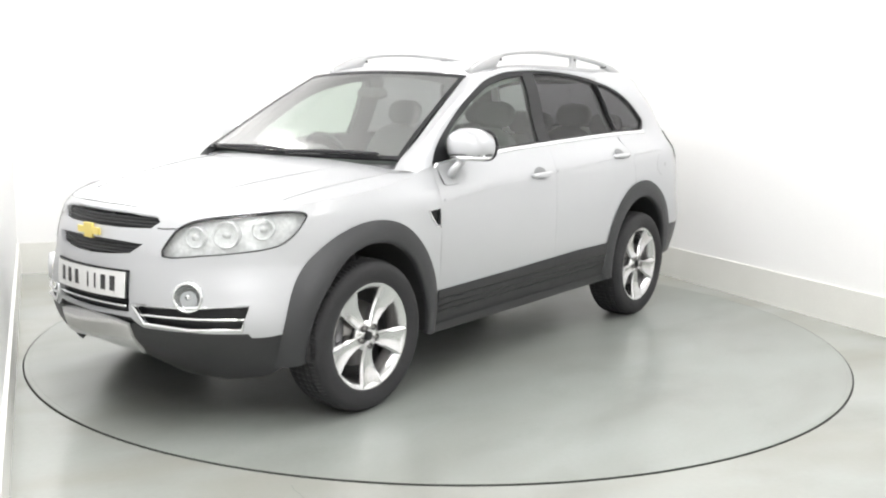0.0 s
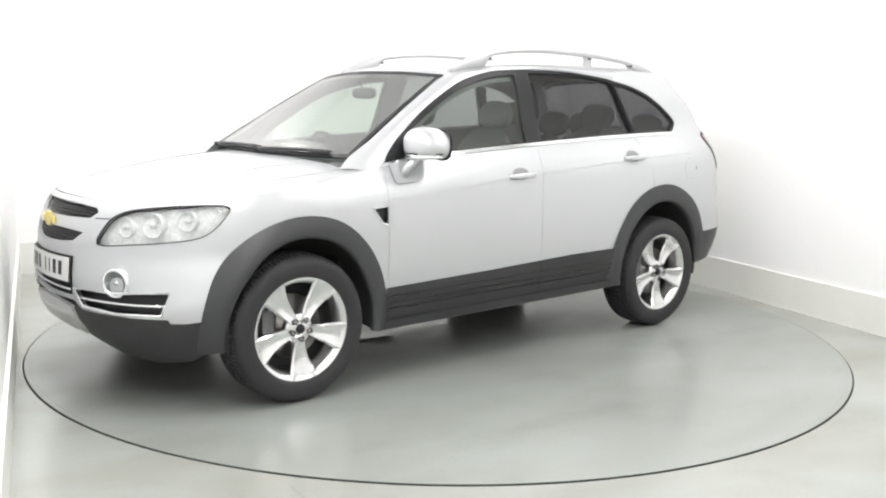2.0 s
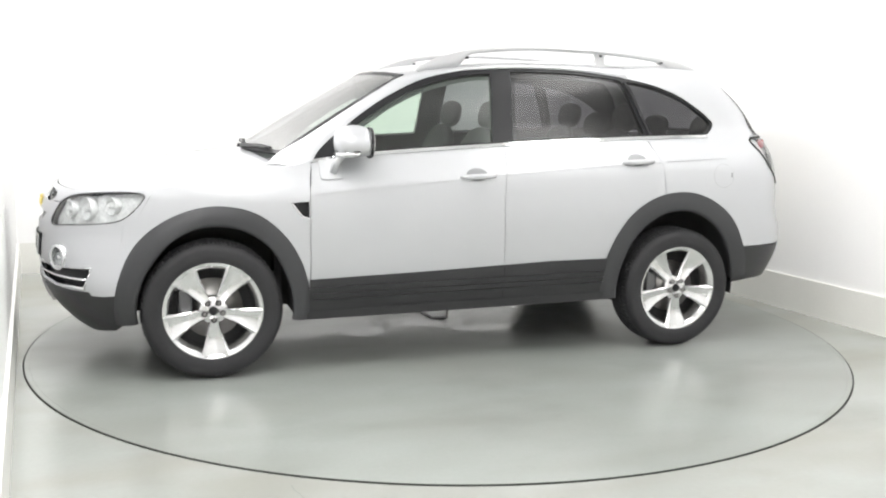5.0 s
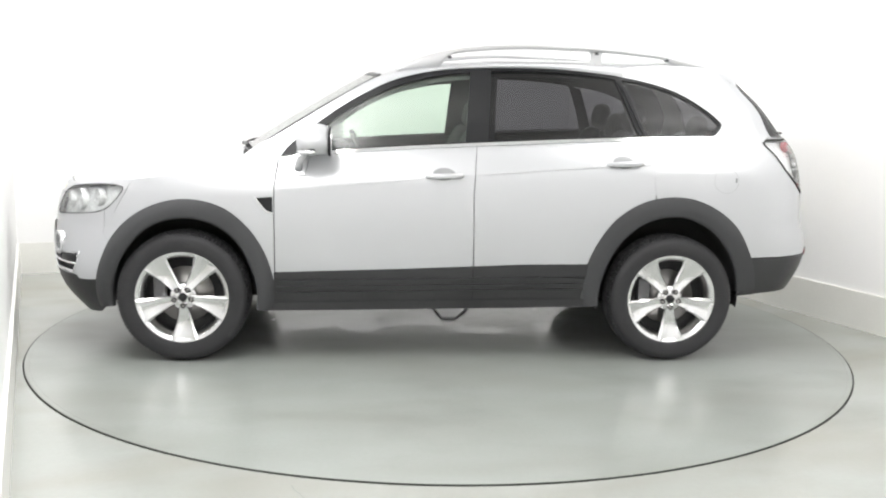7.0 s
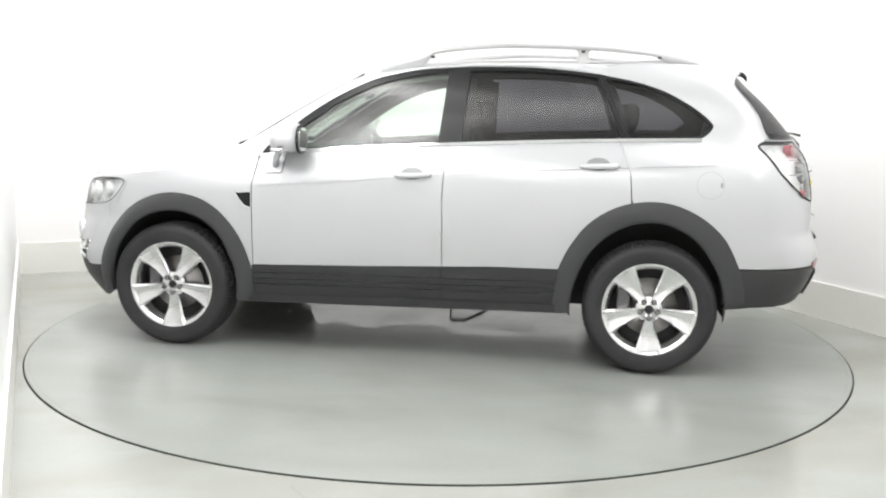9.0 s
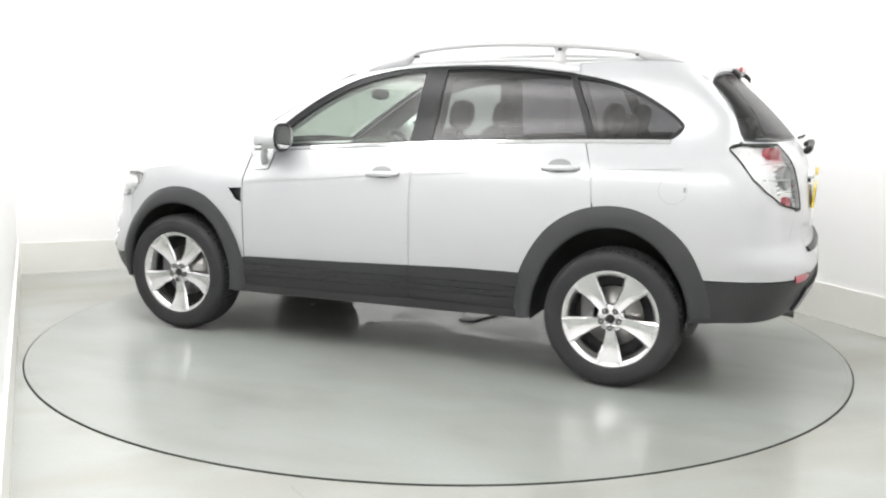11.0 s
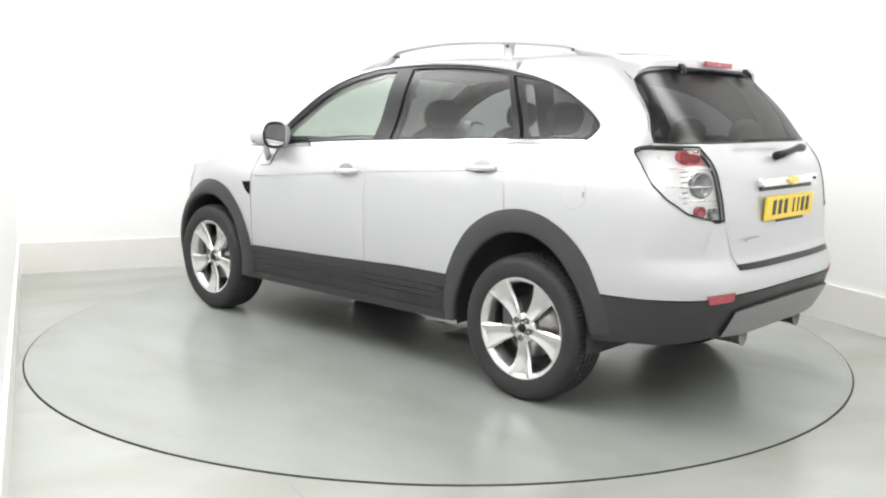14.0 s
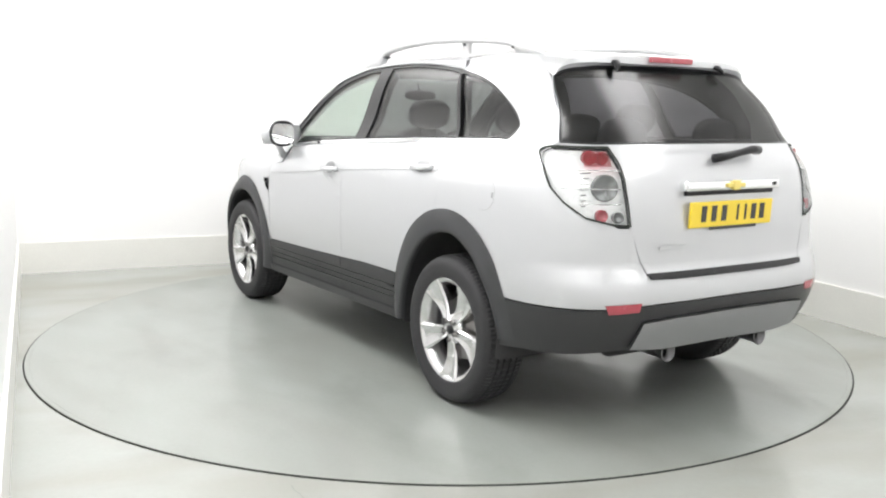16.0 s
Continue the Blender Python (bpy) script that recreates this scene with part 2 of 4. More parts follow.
def lathe(profile, n=48, bm=None, axis="y", cap=False):
    """Turns a profile of (radius, along) round the axis."""
    bm = bm or bmesh.new()
    rings = []
    for i in range(n):
        a = 2 * math.pi * i / n
        c, s = math.cos(a), math.sin(a)
        ring = []
        for r, h in profile:
            q = {"y": (r * c, h, r * s), "x": (h, r * c, r * s), "z": (r * c, r * s, h)}[axis]
            ring.append(bm.verts.new(q))
        rings.append(ring)
    for i in range(n):
        a, b = rings[i], rings[(i + 1) % n]
        for j in range(len(profile) - 1):
            bm.faces.new((a[j], a[j + 1], b[j + 1], b[j]))
    if cap:
        for j in (0, -1):
            bm.faces.new([r[j] for r in rings])
    bmesh.ops.recalc_face_normals(bm, faces=bm.faces)
    return bm


def tube(points, radius, n=10, bm=None, flat=1.0):
    """A round bar along the points; flat squashes it upright."""
    bm = bm or bmesh.new()
    pts = [Vector(p) for p in points]
    rings = []
    for i, p in enumerate(pts):
        d = (pts[min(i + 1, len(pts) - 1)] - pts[max(i - 1, 0)]).normalized()
        up = Vector((0, 0, 1)) if abs(d.z) < 0.95 else Vector((1, 0, 0))
        e1 = d.cross(up).normalized()
        e2 = e1.cross(d)
        r = radius[i] if isinstance(radius, (list, tuple)) else radius
        rings.append([bm.verts.new(p + (e1 * math.cos(2 * math.pi * k / n) + e2 * flat * math.sin(2 * math.pi * k / n)) * r) for k in range(n)])
    for a, b in zip(rings, rings[1:]):
        for k in range(n):
            bm.faces.new((a[k], a[(k + 1) % n], b[(k + 1) % n], b[k]))
    bm.faces.new(rings[0]), bm.faces.new(rings[-1])
    bmesh.ops.recalc_face_normals(bm, faces=bm.faces)
    return bm


def flowing(pts, n=6, closed=False):
    """A smooth line through the points."""
    p = [np.array(q, float) for q in pts]
    out = []
    count = len(p) if closed else len(p) - 1
    for i in range(count):
        if closed:
            a, b, c, d = p[i - 1], p[i], p[(i + 1) % len(p)], p[(i + 2) % len(p)]
        else:
            b, c = p[i], p[i + 1]
            a = p[i - 1] if i else 2 * b - c
            d = p[i + 2] if i + 2 < len(p) else 2 * c - b
        for k in range(n):
            t = k / n
            out.append(tuple(0.5 * (2 * b + (c - a) * t + (2 * a - 5 * b + 4 * c - d) * t * t + (3 * b - a - 3 * c + d) * t**3)))
    if not closed:
        out.append(tuple(p[-1]))
    return out


def dense(outline, step):
    out = []
    for i, a in enumerate(outline):
        b = outline[(i + 1) % len(outline)]
        k = max(1, int(math.hypot(b[0] - a[0], b[1] - a[1]) / step + 0.5))
        out += [(a[0] + (b[0] - a[0]) * j / k, a[1] + (b[1] - a[1]) * j / k) for j in range(k)]
    return out


def inset(poly, d, su=1.0):
    """The outline moved inwards by d."""
    p = [np.array((u * su, v)) for u, v in poly]
    area = sum(p[i - 1][0] * p[i][1] - p[i][0] * p[i - 1][1] for i in range(len(p)))
    out = []
    for i in range(len(p)):
        e1, e2 = p[i] - p[i - 1], p[(i + 1) % len(p)] - p[i]
        n1, n2 = np.array((-e1[1], e1[0])) / np.hypot(*e1), np.array((-e2[1], e2[0])) / np.hypot(*e2)
        n = (n1 + n2) / max(1 + float(n1 @ n2), 0.4)
        q = p[i] + n * (d if area > 0 else -d)
        out.append((q[0] / su, q[1]))
    return out


def inside(pts, poly):
    x, y = pts[:, 0], pts[:, 1]
    hit = np.zeros(len(pts), bool)
    for (x0, y0), (x1, y1) in zip(poly, poly[1:] + poly[:1]):
        if y0 != y1:
            hit ^= ((y0 > y) != (y1 > y)) & (x < (x1 - x0) * (y - y0) / (y1 - y0) + x0)
    return hit


def near_edge(pts, poly):
    best = np.full(len(pts), 9e9)
    for a, b in zip(poly, poly[1:] + poly[:1]):
        a, d = np.array(a), np.array(b) - np.array(a)
        k = np.clip(((pts - a) @ d) / max(d @ d, 1e-12), 0, 1)
        best = np.minimum(best, np.hypot(*(pts - a - k[:, None] * d).T))
    return best


def skin(name, outline, fn, mat, parent, step=0.05, holes=(), depth=0.018, su=1.0, side=1, lift=0.0, label=""):
    """A pressed panel: the outline in the skin function's two coordinates is filled, laid on the skin, and its rims are turned in."""
    from mathutils.geometry import delaunay_2d_cdt
    rings = [dense([(u * su, v) for u, v in r], step) for r in (outline, *holes)]
    allp, edges = [], []
    for r in rings:
        k = len(allp)
        allp += r
        edges += [(k + i, k + (i + 1) % len(r)) for i in range(len(r))]
    o = np.array(rings[0])
    lo, hi = o.min(0), o.max(0)
    gx, gy = np.meshgrid(np.arange(lo[0], hi[0], step), np.arange(lo[1], hi[1], step * 0.87))
    gx = gx + (np.arange(gx.shape[0]) % 2)[:, None] * step / 2
    grid = np.stack([gx.ravel(), gy.ravel()], -1)
    keep = inside(grid, rings[0])
    for h in rings[1:]:
        keep &= ~inside(grid, h)
    grid = grid[keep]
    for r in rings:
        if len(grid):
            grid = grid[near_edge(grid, r) > step * 0.45]
    allp += [tuple(q) for q in grid]
    verts, _, faces, _, _, _ = delaunay_2d_cdt([Vector(q) for q in allp], edges, [], 0, 1e-6)
    flat = np.array([tuple(v) for v in verts])
    mids = np.array([flat[list(f)].mean(0) for f in faces])
    good = inside(mids, rings[0])
    for h in rings[1:]:
        good &= ~inside(mids, h)

    def place(q):
        p = fn(q[0] / su, q[1])
        e = 1e-3
        n = (fn(q[0] / su + e / su, q[1]) - p).cross(fn(q[0] / su, q[1] + e) - p)
        if n.length < 1e-12:
            n = Vector((0, 1, 0))
        n.normalize()
        if n.dot(p - Vector((max(min(p.x, 1.2), -1.2) * 0.85, 0, 0.85))) < 0:
            n = -n
        p = p + n * lift
        if side < 0:
            p, n = Vector((p.x, -p.y, p.z)), Vector((n.x, -n.y, n.z))
        return p, n

    pn = [place(q) for q in flat]
    co, no = [p for p, _ in pn], [n for _, n in pn]
    tris = []
    for f, ok in zip(faces, good):
        if ok:
            a, b, c = f[:3]
            if (co[b] - co[a]).cross(co[c] - co[a]).dot(no[a] + no[b] + no[c]) < 0:
                b, c = c, b
            tris.append((a, b, c))
    if depth:
        for r in rings:
            base = len(co)
            for q in r:
                p, n = place(q)
                co += [p, p - n * depth]
                no += [n, n]
            m = len(r)
            for i in range(m):
                j = (i + 1) % m
                tris.append((base + 2 * i, base + 2 * j, base + 2 * j + 1, base + 2 * i + 1))
    me = bpy.data.meshes.new(name)
    me.from_pydata(co, [], tris)
    me.shade_smooth()
    me.normals_split_custom_set_from_vertices(no)
    me.materials.append(mat)
    ob = new(name, me)
    ob.parent = parent
    if label:
        tagged(ob, label)
    return ob


def strip(name, line_a, line_b, mat, parent, across=5, bulge=0.01, side=1, thick=0.0, label=""):
    """A bowed band between two lines of equally many points."""
    bm = bmesh.new()
    rows = []
    for a, b in zip(line_a, line_b):
        a, b = Vector(a), Vector(b)
        out = Vector((0, 0.7, 0.5)).normalized()
        row = []
        for k in range(across + 1):
            t = k / across
            p = a.lerp(b, t) + out * (bulge * 4 * t * (1 - t))
            row.append(bm.verts.new((p.x, p.y * side, p.z)))
        rows.append(row)
    for r, s in zip(rows, rows[1:]):
        for k in range(across):
            bm.faces.new((r[k], r[k + 1], s[k + 1], s[k]))
    bmesh.ops.recalc_face_normals(bm, faces=bm.faces)
    f = next(iter(bm.faces))
    if f.normal.dot(Vector((0, side, 0.3))) < 0:
        bmesh.ops.reverse_faces(bm, faces=bm.faces)
    return part(name, bm, mat, parent, label)


# ---- the booth ----
def slab(name, u0, u1, v0, v1, z0, z1, mat, label, category):
    ob = part(name, box(bmesh.new(), (u1 - u0, v1 - v0, z1 - z0), ((u0 + u1) / 2, (v0 + v1) / 2, (z0 + z1) / 2)), mat, None, smooth=False)
    ob.matrix_world = Matrix.Rotation(TURN, 4, "Z")
    return tagged(ob, label, category, kind="structure")


R_DISC, R_HOLE, LOW = 2.4285, 2.4325, -.006
slab("wall_back", U0 - .15, U1 + .15, V1, V1 + .15, -.1, CEIL, M_WALL, "smooth white painted studio wall, brightly lit", "wall")
slab("wall_right", U1, U1 + .15, V0, V1, -.1, CEIL, M_WALL, "smooth white painted studio wall, brightly lit", "wall")
slab("wall_left", U0 - .15, U0, V0, V1, -.1, CEIL, M_WALL, "smooth white painted studio wall, brightly lit", "wall")
slab("wall_front", U0 - .15, U1 + .15, V0 - .15, V0, -.1, CEIL, M_WALL, "plain white painted studio wall", "wall")
slab("ceiling", U0 - .15, U1 + .15, V0 - .15, V1 + .15, CEIL, CEIL + .12, M_WALL, "white painted studio ceiling", "ceiling")
SK = "off-white painted skirting board along the studio floor"
slab("baseboard_back", U0 + .018, U1 - .018, V1 - .018, V1, LOW - .004, .246, M_SKIRT, SK, "skirting")
slab("baseboard_right", U1 - .018, U1, V0, V1, LOW - .004, .246, M_SKIRT, SK, "skirting")
slab("baseboard_left", U0, U0 + .018, V0, V1, LOW - .004, .246, M_SKIRT, SK, "skirting")


def build_floor():
    bm = bmesh.new()
    n = 128
    inner, outer, low = [], [], []
    c, s = math.cos(-TURN), math.sin(-TURN)
    for i in range(n):
        a = 2 * math.pi * i / n
        inner.append(bm.verts.new((R_HOLE * math.cos(a), R_HOLE * math.sin(a), LOW)))
        low.append(bm.verts.new((R_HOLE * math.cos(a), R_HOLE * math.sin(a), -.06)))
        d = Vector((math.cos(a), math.sin(a)))
        k = min((U1 + .1 if d.x > 0 else U0 - .1) / d.x if abs(d.x) > 1e-6 else 99, (V1 + .1 if d.y > 0 else V0 - .1) / d.y if abs(d.y) > 1e-6 else 99)
        outer.append(bm.verts.new((d.x * k, d.y * k, LOW)))
    for i in range(n):
        j = (i + 1) % n
        bm.faces.new((inner[i], outer[i], outer[j], inner[j]))
        bm.faces.new((inner[j], low[j], low[i], inner[i]))
    for cu, cv in ((U0 - .1, V0 - .1), (U1 + .1, V0 - .1), (U0 - .1, V1 + .1), (U1 + .1, V1 + .1)):
        near = sorted(outer, key=lambda v: (v.co.x - cu) ** 2 + (v.co.y - cv) ** 2)[:2]
        corner = bm.verts.new((cu, cv, LOW))
        bm.faces.new((near[0], corner, near[1]))
    bmesh.ops.recalc_face_normals(bm, faces=bm.faces)
    ob = part("floor", bm, M_FLOOR, None, smooth=False)
    ob.matrix_world = Matrix.Rotation(TURN, 4, "Z")
    tagged(ob, "glossy pale grey-green painted studio floor, lightly stained", "floor", kind="structure")
    pit = part("floor_pit", lathe([(0.01, -.07), (2.6, -.07), (2.6, -.09), (0.01, -.09)], 96, axis="z"), M_GAP, ob)
    pit.matrix_parent_inverse = Matrix.Rotation(-TURN, 4, "Z")
    # added dark band on the deck's rim: colours in the shade of the bare gap
    seal = part("turntable_gap_shade", lathe([(R_DISC - .004, -.03), (R_DISC - .004, -.0006), (R_DISC - .001, -.001), (R_DISC, -.003), (R_DISC, -.03)], 160, axis="z"), M_GAP, ob)
    seal.matrix_parent_inverse = Matrix.Rotation(-TURN, 4, "Z")
    bm = bmesh.new()
    pts = [(-.545, -2.45, LOW + .0015), (-.53, -2.49, LOW + .0015), (-.50, -2.53, LOW + .0015), (-.47, -2.58, LOW + .0015), (-.43, -2.68, LOW + .0015), (-.35, -2.9, LOW + .0015)]
    for p, q in zip(pts, pts[1:]):
        w = Vector((.0016, .0008, 0))
        bm.faces.new([bm.verts.new(Vector(a) + b) for a, b in ((p, -w), (p, w), (q, w), (q, -w))])
    crack = part("floor_crack", bm, M_CRACK, ob, smooth=False)
    crack.matrix_parent_inverse = Matrix.Rotation(-TURN, 4, "Z")


build_floor()
turntable = thing("turntable")
part("deck", lathe([(0.001, 0), (.8, 0), (1.6, 0), (2.398, 0), (2.398, -.05), (.001, -.05)], 160, axis="z"), M_DISC, turntable, smooth=False)
part("edge_ring", lathe([(2.3985, -.05), (2.3985, 0), (R_DISC - .006, 0), (R_DISC - .004, -.003), (R_DISC - .004, -.05), (2.3985, -.05)], 160, axis="z"), M_DISC, turntable, smooth=False)
plate_bm = bmesh.new()
hatch = [(-.033, -.262), (-.128, -.262), (-.233, -.56), (.007, -.60)]
rims = [[plate_bm.verts.new((x, y, z)) for x, y in hatch] for z in (.0005, .014)]
plate_bm.faces.new(rims[1])
for i in range(4):
    plate_bm.faces.new((rims[0][i], rims[0][(i + 1) % 4], rims[1][(i + 1) % 4], rims[1][i]))
bmesh.ops.recalc_face_normals(plate_bm, faces=plate_bm.faces)
part("hatch_plate", plate_bm, M_SATIN, turntable, "pale raised cover plate amid the deck", smooth=False)
# dark sheet under the plate: the shade along its raised edge, as colour
shade_bm = bmesh.new()
shade_bm.faces.new([shade_bm.verts.new((x, y, .0008)) for x, y in ((-.023, -.250), (-.138, -.250), (-.248, -.56), (.020, -.60))])
part("hatch_edge_shade", shade_bm, M_GAP, turntable, smooth=False)
tagged(turntable, "large round grey-green painted turntable set flush in the floor", "turntable")


def ceiling_light(u, v):
    t = thing("ceiling_light", Matrix.Translation(booth(u, v, CEIL)) @ Matrix.Rotation(TURN, 4, "Z"))
    for sx, sy, cx, cy in ((.98, .05, 0, 1.27), (.98, .05, 0, -1.27), (.05, 2.49, .465, 0), (.05, 2.49, -.465, 0)):
        boxed("frame_bar", (sx, sy, .08), (cx, cy, -.04), M_SKIRT, t)
    boxed("diffuser", (.87, 2.48, .02), (0, 0, -.03), M_LAMP, t)
    return tagged(t, "rectangular lit ceiling panel with a white frame", "ceiling light", "studio ceiling lights")


for lu, lv, watts in LAMPS:
    ceiling_light(lu, lv)


# ---- the car ----
OFFSET_X, OFFSET_Y = 0.1047, -0.1322
car = thing("suv_car")
tagged(car, "silver-white SUV with dark grey plastic cladding on a turntable", "car")
S2 = 0.02


def fx(x, z):
    k = (1 - min(max((x - XS_F) / (NOSE(z) - XS_F), 0), 1) ** BLUNT_F(z)) ** .5
    return math.degrees(math.asin(k / K_END))


def bx(x, z):
    k = (1 - min(max((XS_R - x) / (XS_R - TAIL(z)), 0), 1) ** BLUNT_R(z)) ** (1 / 3)
    return math.degrees(math.asin((k / K_END) ** 1.5))


# outlines in the side view (x, z)
# wheel arches, as radius by angle round the hub (0 ahead, 180 behind)
R_FO = curve((-10, 10, 25, 35, 46, 60, 75, 90, 112, 133, 151, 164, 190), (.478, .480, .485, .494, .502, .510, .521, .533, .541, .525, .509, .501, .50))
R_FI = curve((-10, 11, 42, 63, 78, 93, 111, 132, 154, 190), (.372, .374, .388, .414, .427, .435, .438, .428, .408, .405))
R_RO = curve((-10, 22, 40, 52, 64, 75, 87, 98, 107, 130, 149, 190), (.525, .53, .545, .562, .572, .577, .577, .574, .566, .541, .510, .485))
R_RI = curve((-10, 20, 43, 67, 78, 90, 115, 141, 175, 190), (.425, .424, .441, .462, .468, .468, .445, .408, .385, .383))


def arch_line(cx, radius, a0=4, a1=176, n=40):
    return [(cx + radius(a) * math.cos(radians(a)), .36 + radius(a) * math.sin(radians(a))) for a in np.linspace(a0, a1, n)]


ARCH_F, ARCH_R = arch_line(1.3535, R_FO), arch_line(-1.3535, R_RO)
TOP_LINE = [(.835, 1.112), (.80, 1.165), (.742, 1.22), (.667, 1.278), (.516, 1.39), (.363, 1.481), (.209, 1.551), (.05, 1.592), (-.1, 1.615), (-.42, 1.631), (-.74, 1.626), (-1.05, 1.597)]
REAR_LINE = [(-1.05, 1.598), (-1.235, 1.562), (-1.40, 1.507), (-1.55, 1.422), (-1.630, 1.358), (-1.645, 1.328), (-1.62, 1.291), (-1.59, 1.269)]
CREASE = curve((-1.69, -1.214, -.884, -.231, .121, .43, .834), (1.136, 1.111, 1.092, 1.043, 1.014, .984, .951))
LIGHT = [(37.0, 1.258), (61, 1.257), (63.8, 1.252), (65.4, 1.241), (65.7, 1.225), (64.8, 1.20), (62.8, 1.15), (59.8, 1.09), (54.2, 1.03), (45.5, .970), (35, .944), (28, .937), (29, 1.03), (30.8, 1.135), (33.5, 1.20)]
LIGHT_OUT = [(round_back(a, z).x, z) for a, z in LIGHT[2:11]]


def belt_line(x0, x1, n=10, dz=0.0):
    return [(x0 + (x1 - x0) * i / n, BELT(x0 + (x1 - x0) * i / n) + dz) for i in range(n + 1)]


RAIL_Y = .535
G = 0.0025  # half of a shut line


def roof_rim(x):
    """Half width and height where the roof meets the flank."""
    z = 1.645
    for _ in range(12):
        z = min(on_roof(x, side_y(x, z)).z, 1.6595)
    return side_y(x, z), z


def flank_panels(s):
    tag = "front_fender"
    shut = [(.857 + G, .44), (.857 + G, .968), (.848 + G, 1.05), (.838 + G, 1.105)]
    top = [(x, SHOULDER(x)) for x in np.linspace(.838 + G, 1.66, 14)]
    nose = [(1.665, .957), (1.672, .918), (1.71, .868), (1.76, .82), (1.79, .812), (1.80, .70), (1.775, .58)]
    arch = [(1.3535 + (x - 1.3535) * .95, .36 + (z - .36) * .95) for x, z in ARCH_F if z >= .46 and x < 1.79]
    vent_hole = [(.955, .905), (.865, .912), (.865, .825), (.90, .838), (.925, .868)]
    fender = skin(tag, shut + top + nose + arch, on_side, M_PAINT, car, .045, [vent_hole], side=s)
    skin("vent_insert", [(.96, .91), (.86, .916), (.86, .82), (.90, .832)], on_side, M_BLACK, fender, .03, side=s, lift=-.016, depth=0, label="black mesh vent insert")
    skin("vent_rim", [(.962, .912), (.930, .868), (.902, .832), (.861, .818), (.861, .826), (.899, .839), (.924, .869), (.950, .905)], on_side, M_CHROME, fender, .02, side=s, lift=.004, label="chrome vent rim")
    # the fender's flat top beside the bonnet
    edge = [(x, side_y(x, SHOULDER(x)) - .001) for x in np.linspace(1.85, .838 + G, 18)]
    inner = [(.838 + G, .765), (1.0, .739), (1.3, .731), (1.55, .709), (1.70, .693), (1.80, .683), (1.85, .66)]
    skin("fender_top", edge + inner, on_bonnet, M_PAINT, fender, .04, side=s, depth=.006)

    door = skin("front_door", [(.857 - G, .50), (.857 - G, .968), (.845 - G, 1.05), (.838, 1.105)] + belt_line(.83, -.242 + G) + [(-.232 + G, 1.10), (-.222 + G, .92), (-.228 + G, .552), (-.229 + G, .54), (.2, .522)],
                on_side, M_PAINT, car, .05, side=s)
    rear = skin("rear_door", belt_line(-.242 - G, -1.155 + G) + [(-1.19 + G, 1.17), (-1.221 + G, 1.088), (-1.232 + G, .95), (-1.233 + G, .89)] + [(-1.3535 + (x + 1.3535) * .95, .36 + (z - .36) * .95) for x, z in reversed(ARCH_R) if -1.215 < x and z > .56] + [(-.87, .556), (-.5, .552), (-.229 - G, .54), (-.222 - G, .92), (-.232 - G, 1.10)],
                on_side, M_PAINT, car, .05, side=s)
    roof_edge = [(-1.05, 1.640)] + [(x, roof_rim(x)[1]) for x in (-1.2, -1.3, -1.45, -1.55, -1.60)] + [(-1.645, 1.638)]
    back_edge = [(-1.68, 1.60)] + [(round_back(a, z).x, z) for a, z in ((63.4, 1.55), (63.5, 1.5), (61.6, 1.4), (60.4, 1.33), (58.9, 1.275))]
    low = [(round_back(33, .935).x, .935), (round_back(36, .86).x, .86), (round_back(38, .79).x, .79), (-1.62, .786)]
    arch = [(-1.3535 + (x + 1.3535) * .95, .36 + (z - .36) * .95) for x, z in reversed(ARCH_R) if -1.63 < x < -1.215]
    cq = [(-1.232 - G, .95), (-1.221 - G, 1.088), (-1.19 - G, 1.17), (-1.155 - G, 1.252)]
    quarter = skin("quarter_panel", belt_line(-1.16, -1.56, 5)[1:] + flowing(REAR_LINE, 4)[::-1] + roof_edge + back_edge + LIGHT_OUT + low + arch + cq, on_side, M_PAINT, car, .045, side=s)
    ring = [(-1.63 + .068 * math.cos(a), 1.03 + .068 * math.sin(a)) for a in np.linspace(0, 2 * math.pi, 25)[:-1]]
    flap = skin("fuel_flap", ring, on_side, M_PAINT, quarter, .03, side=s, lift=.0025, depth=.003) if s > 0 else None
    if flap:
        inner_ring = [(-1.63 + .070 * math.cos(a), 1.03 + .070 * math.sin(a)) for a in np.linspace(0, 2 * math.pi, 25)[:-1]]
        skin("flap_gap", inner_ring, on_side, M_DULL, quarter, .03, side=s, lift=.0006, depth=0, holes=[[(-1.63 + .0685 * math.cos(a), 1.03 + .0685 * math.sin(a)) for a in np.linspace(0, 2 * math.pi, 25)[:-1]]])
        skin("flap_notch", [(-1.68, 1.02), (-1.68, 1.045), (-1.692, 1.045), (-1.692, 1.02)], on_side, M_DULL, quarter, .02, side=s, lift=.003, depth=.002)
    # pillar and cant rail over the doors
    k_line = [(1.06, .755, 1.10), (1.005, .744, 1.150), (.97, .741, 1.172), (.92, .732, 1.20), (.845, .718, 1.243), (.645, .676, 1.37), (.455, .637, 1.485), (.285, .600, 1.574), (.1, .598, 1.604), (-.1, .597, 1.622), (-.414, .6, 1.641), (-.73, .6, 1.646), (-1.08, .602, 1.645)]
    a_line = [tuple(on_side(.862, 1.07))] + [tuple(on_side(x, z)) for x, z in TOP_LINE[:-1] + [(-1.08, 1.594)]]
    strip("cant_rail", flowing(a_line, 5), flowing(k_line, 5), M_PAINT, car, 6, .012, s)
    strip("pillar_lining", [(x - .02, y - .03, z) for x, y, z in flowing(a_line, 5)], [(x - .02, y - .035, z - .016) for x, y, z in flowing(k_line, 5)], M_TRIM, car, 4, -.004, s, label="dark grey inner pillar trim")
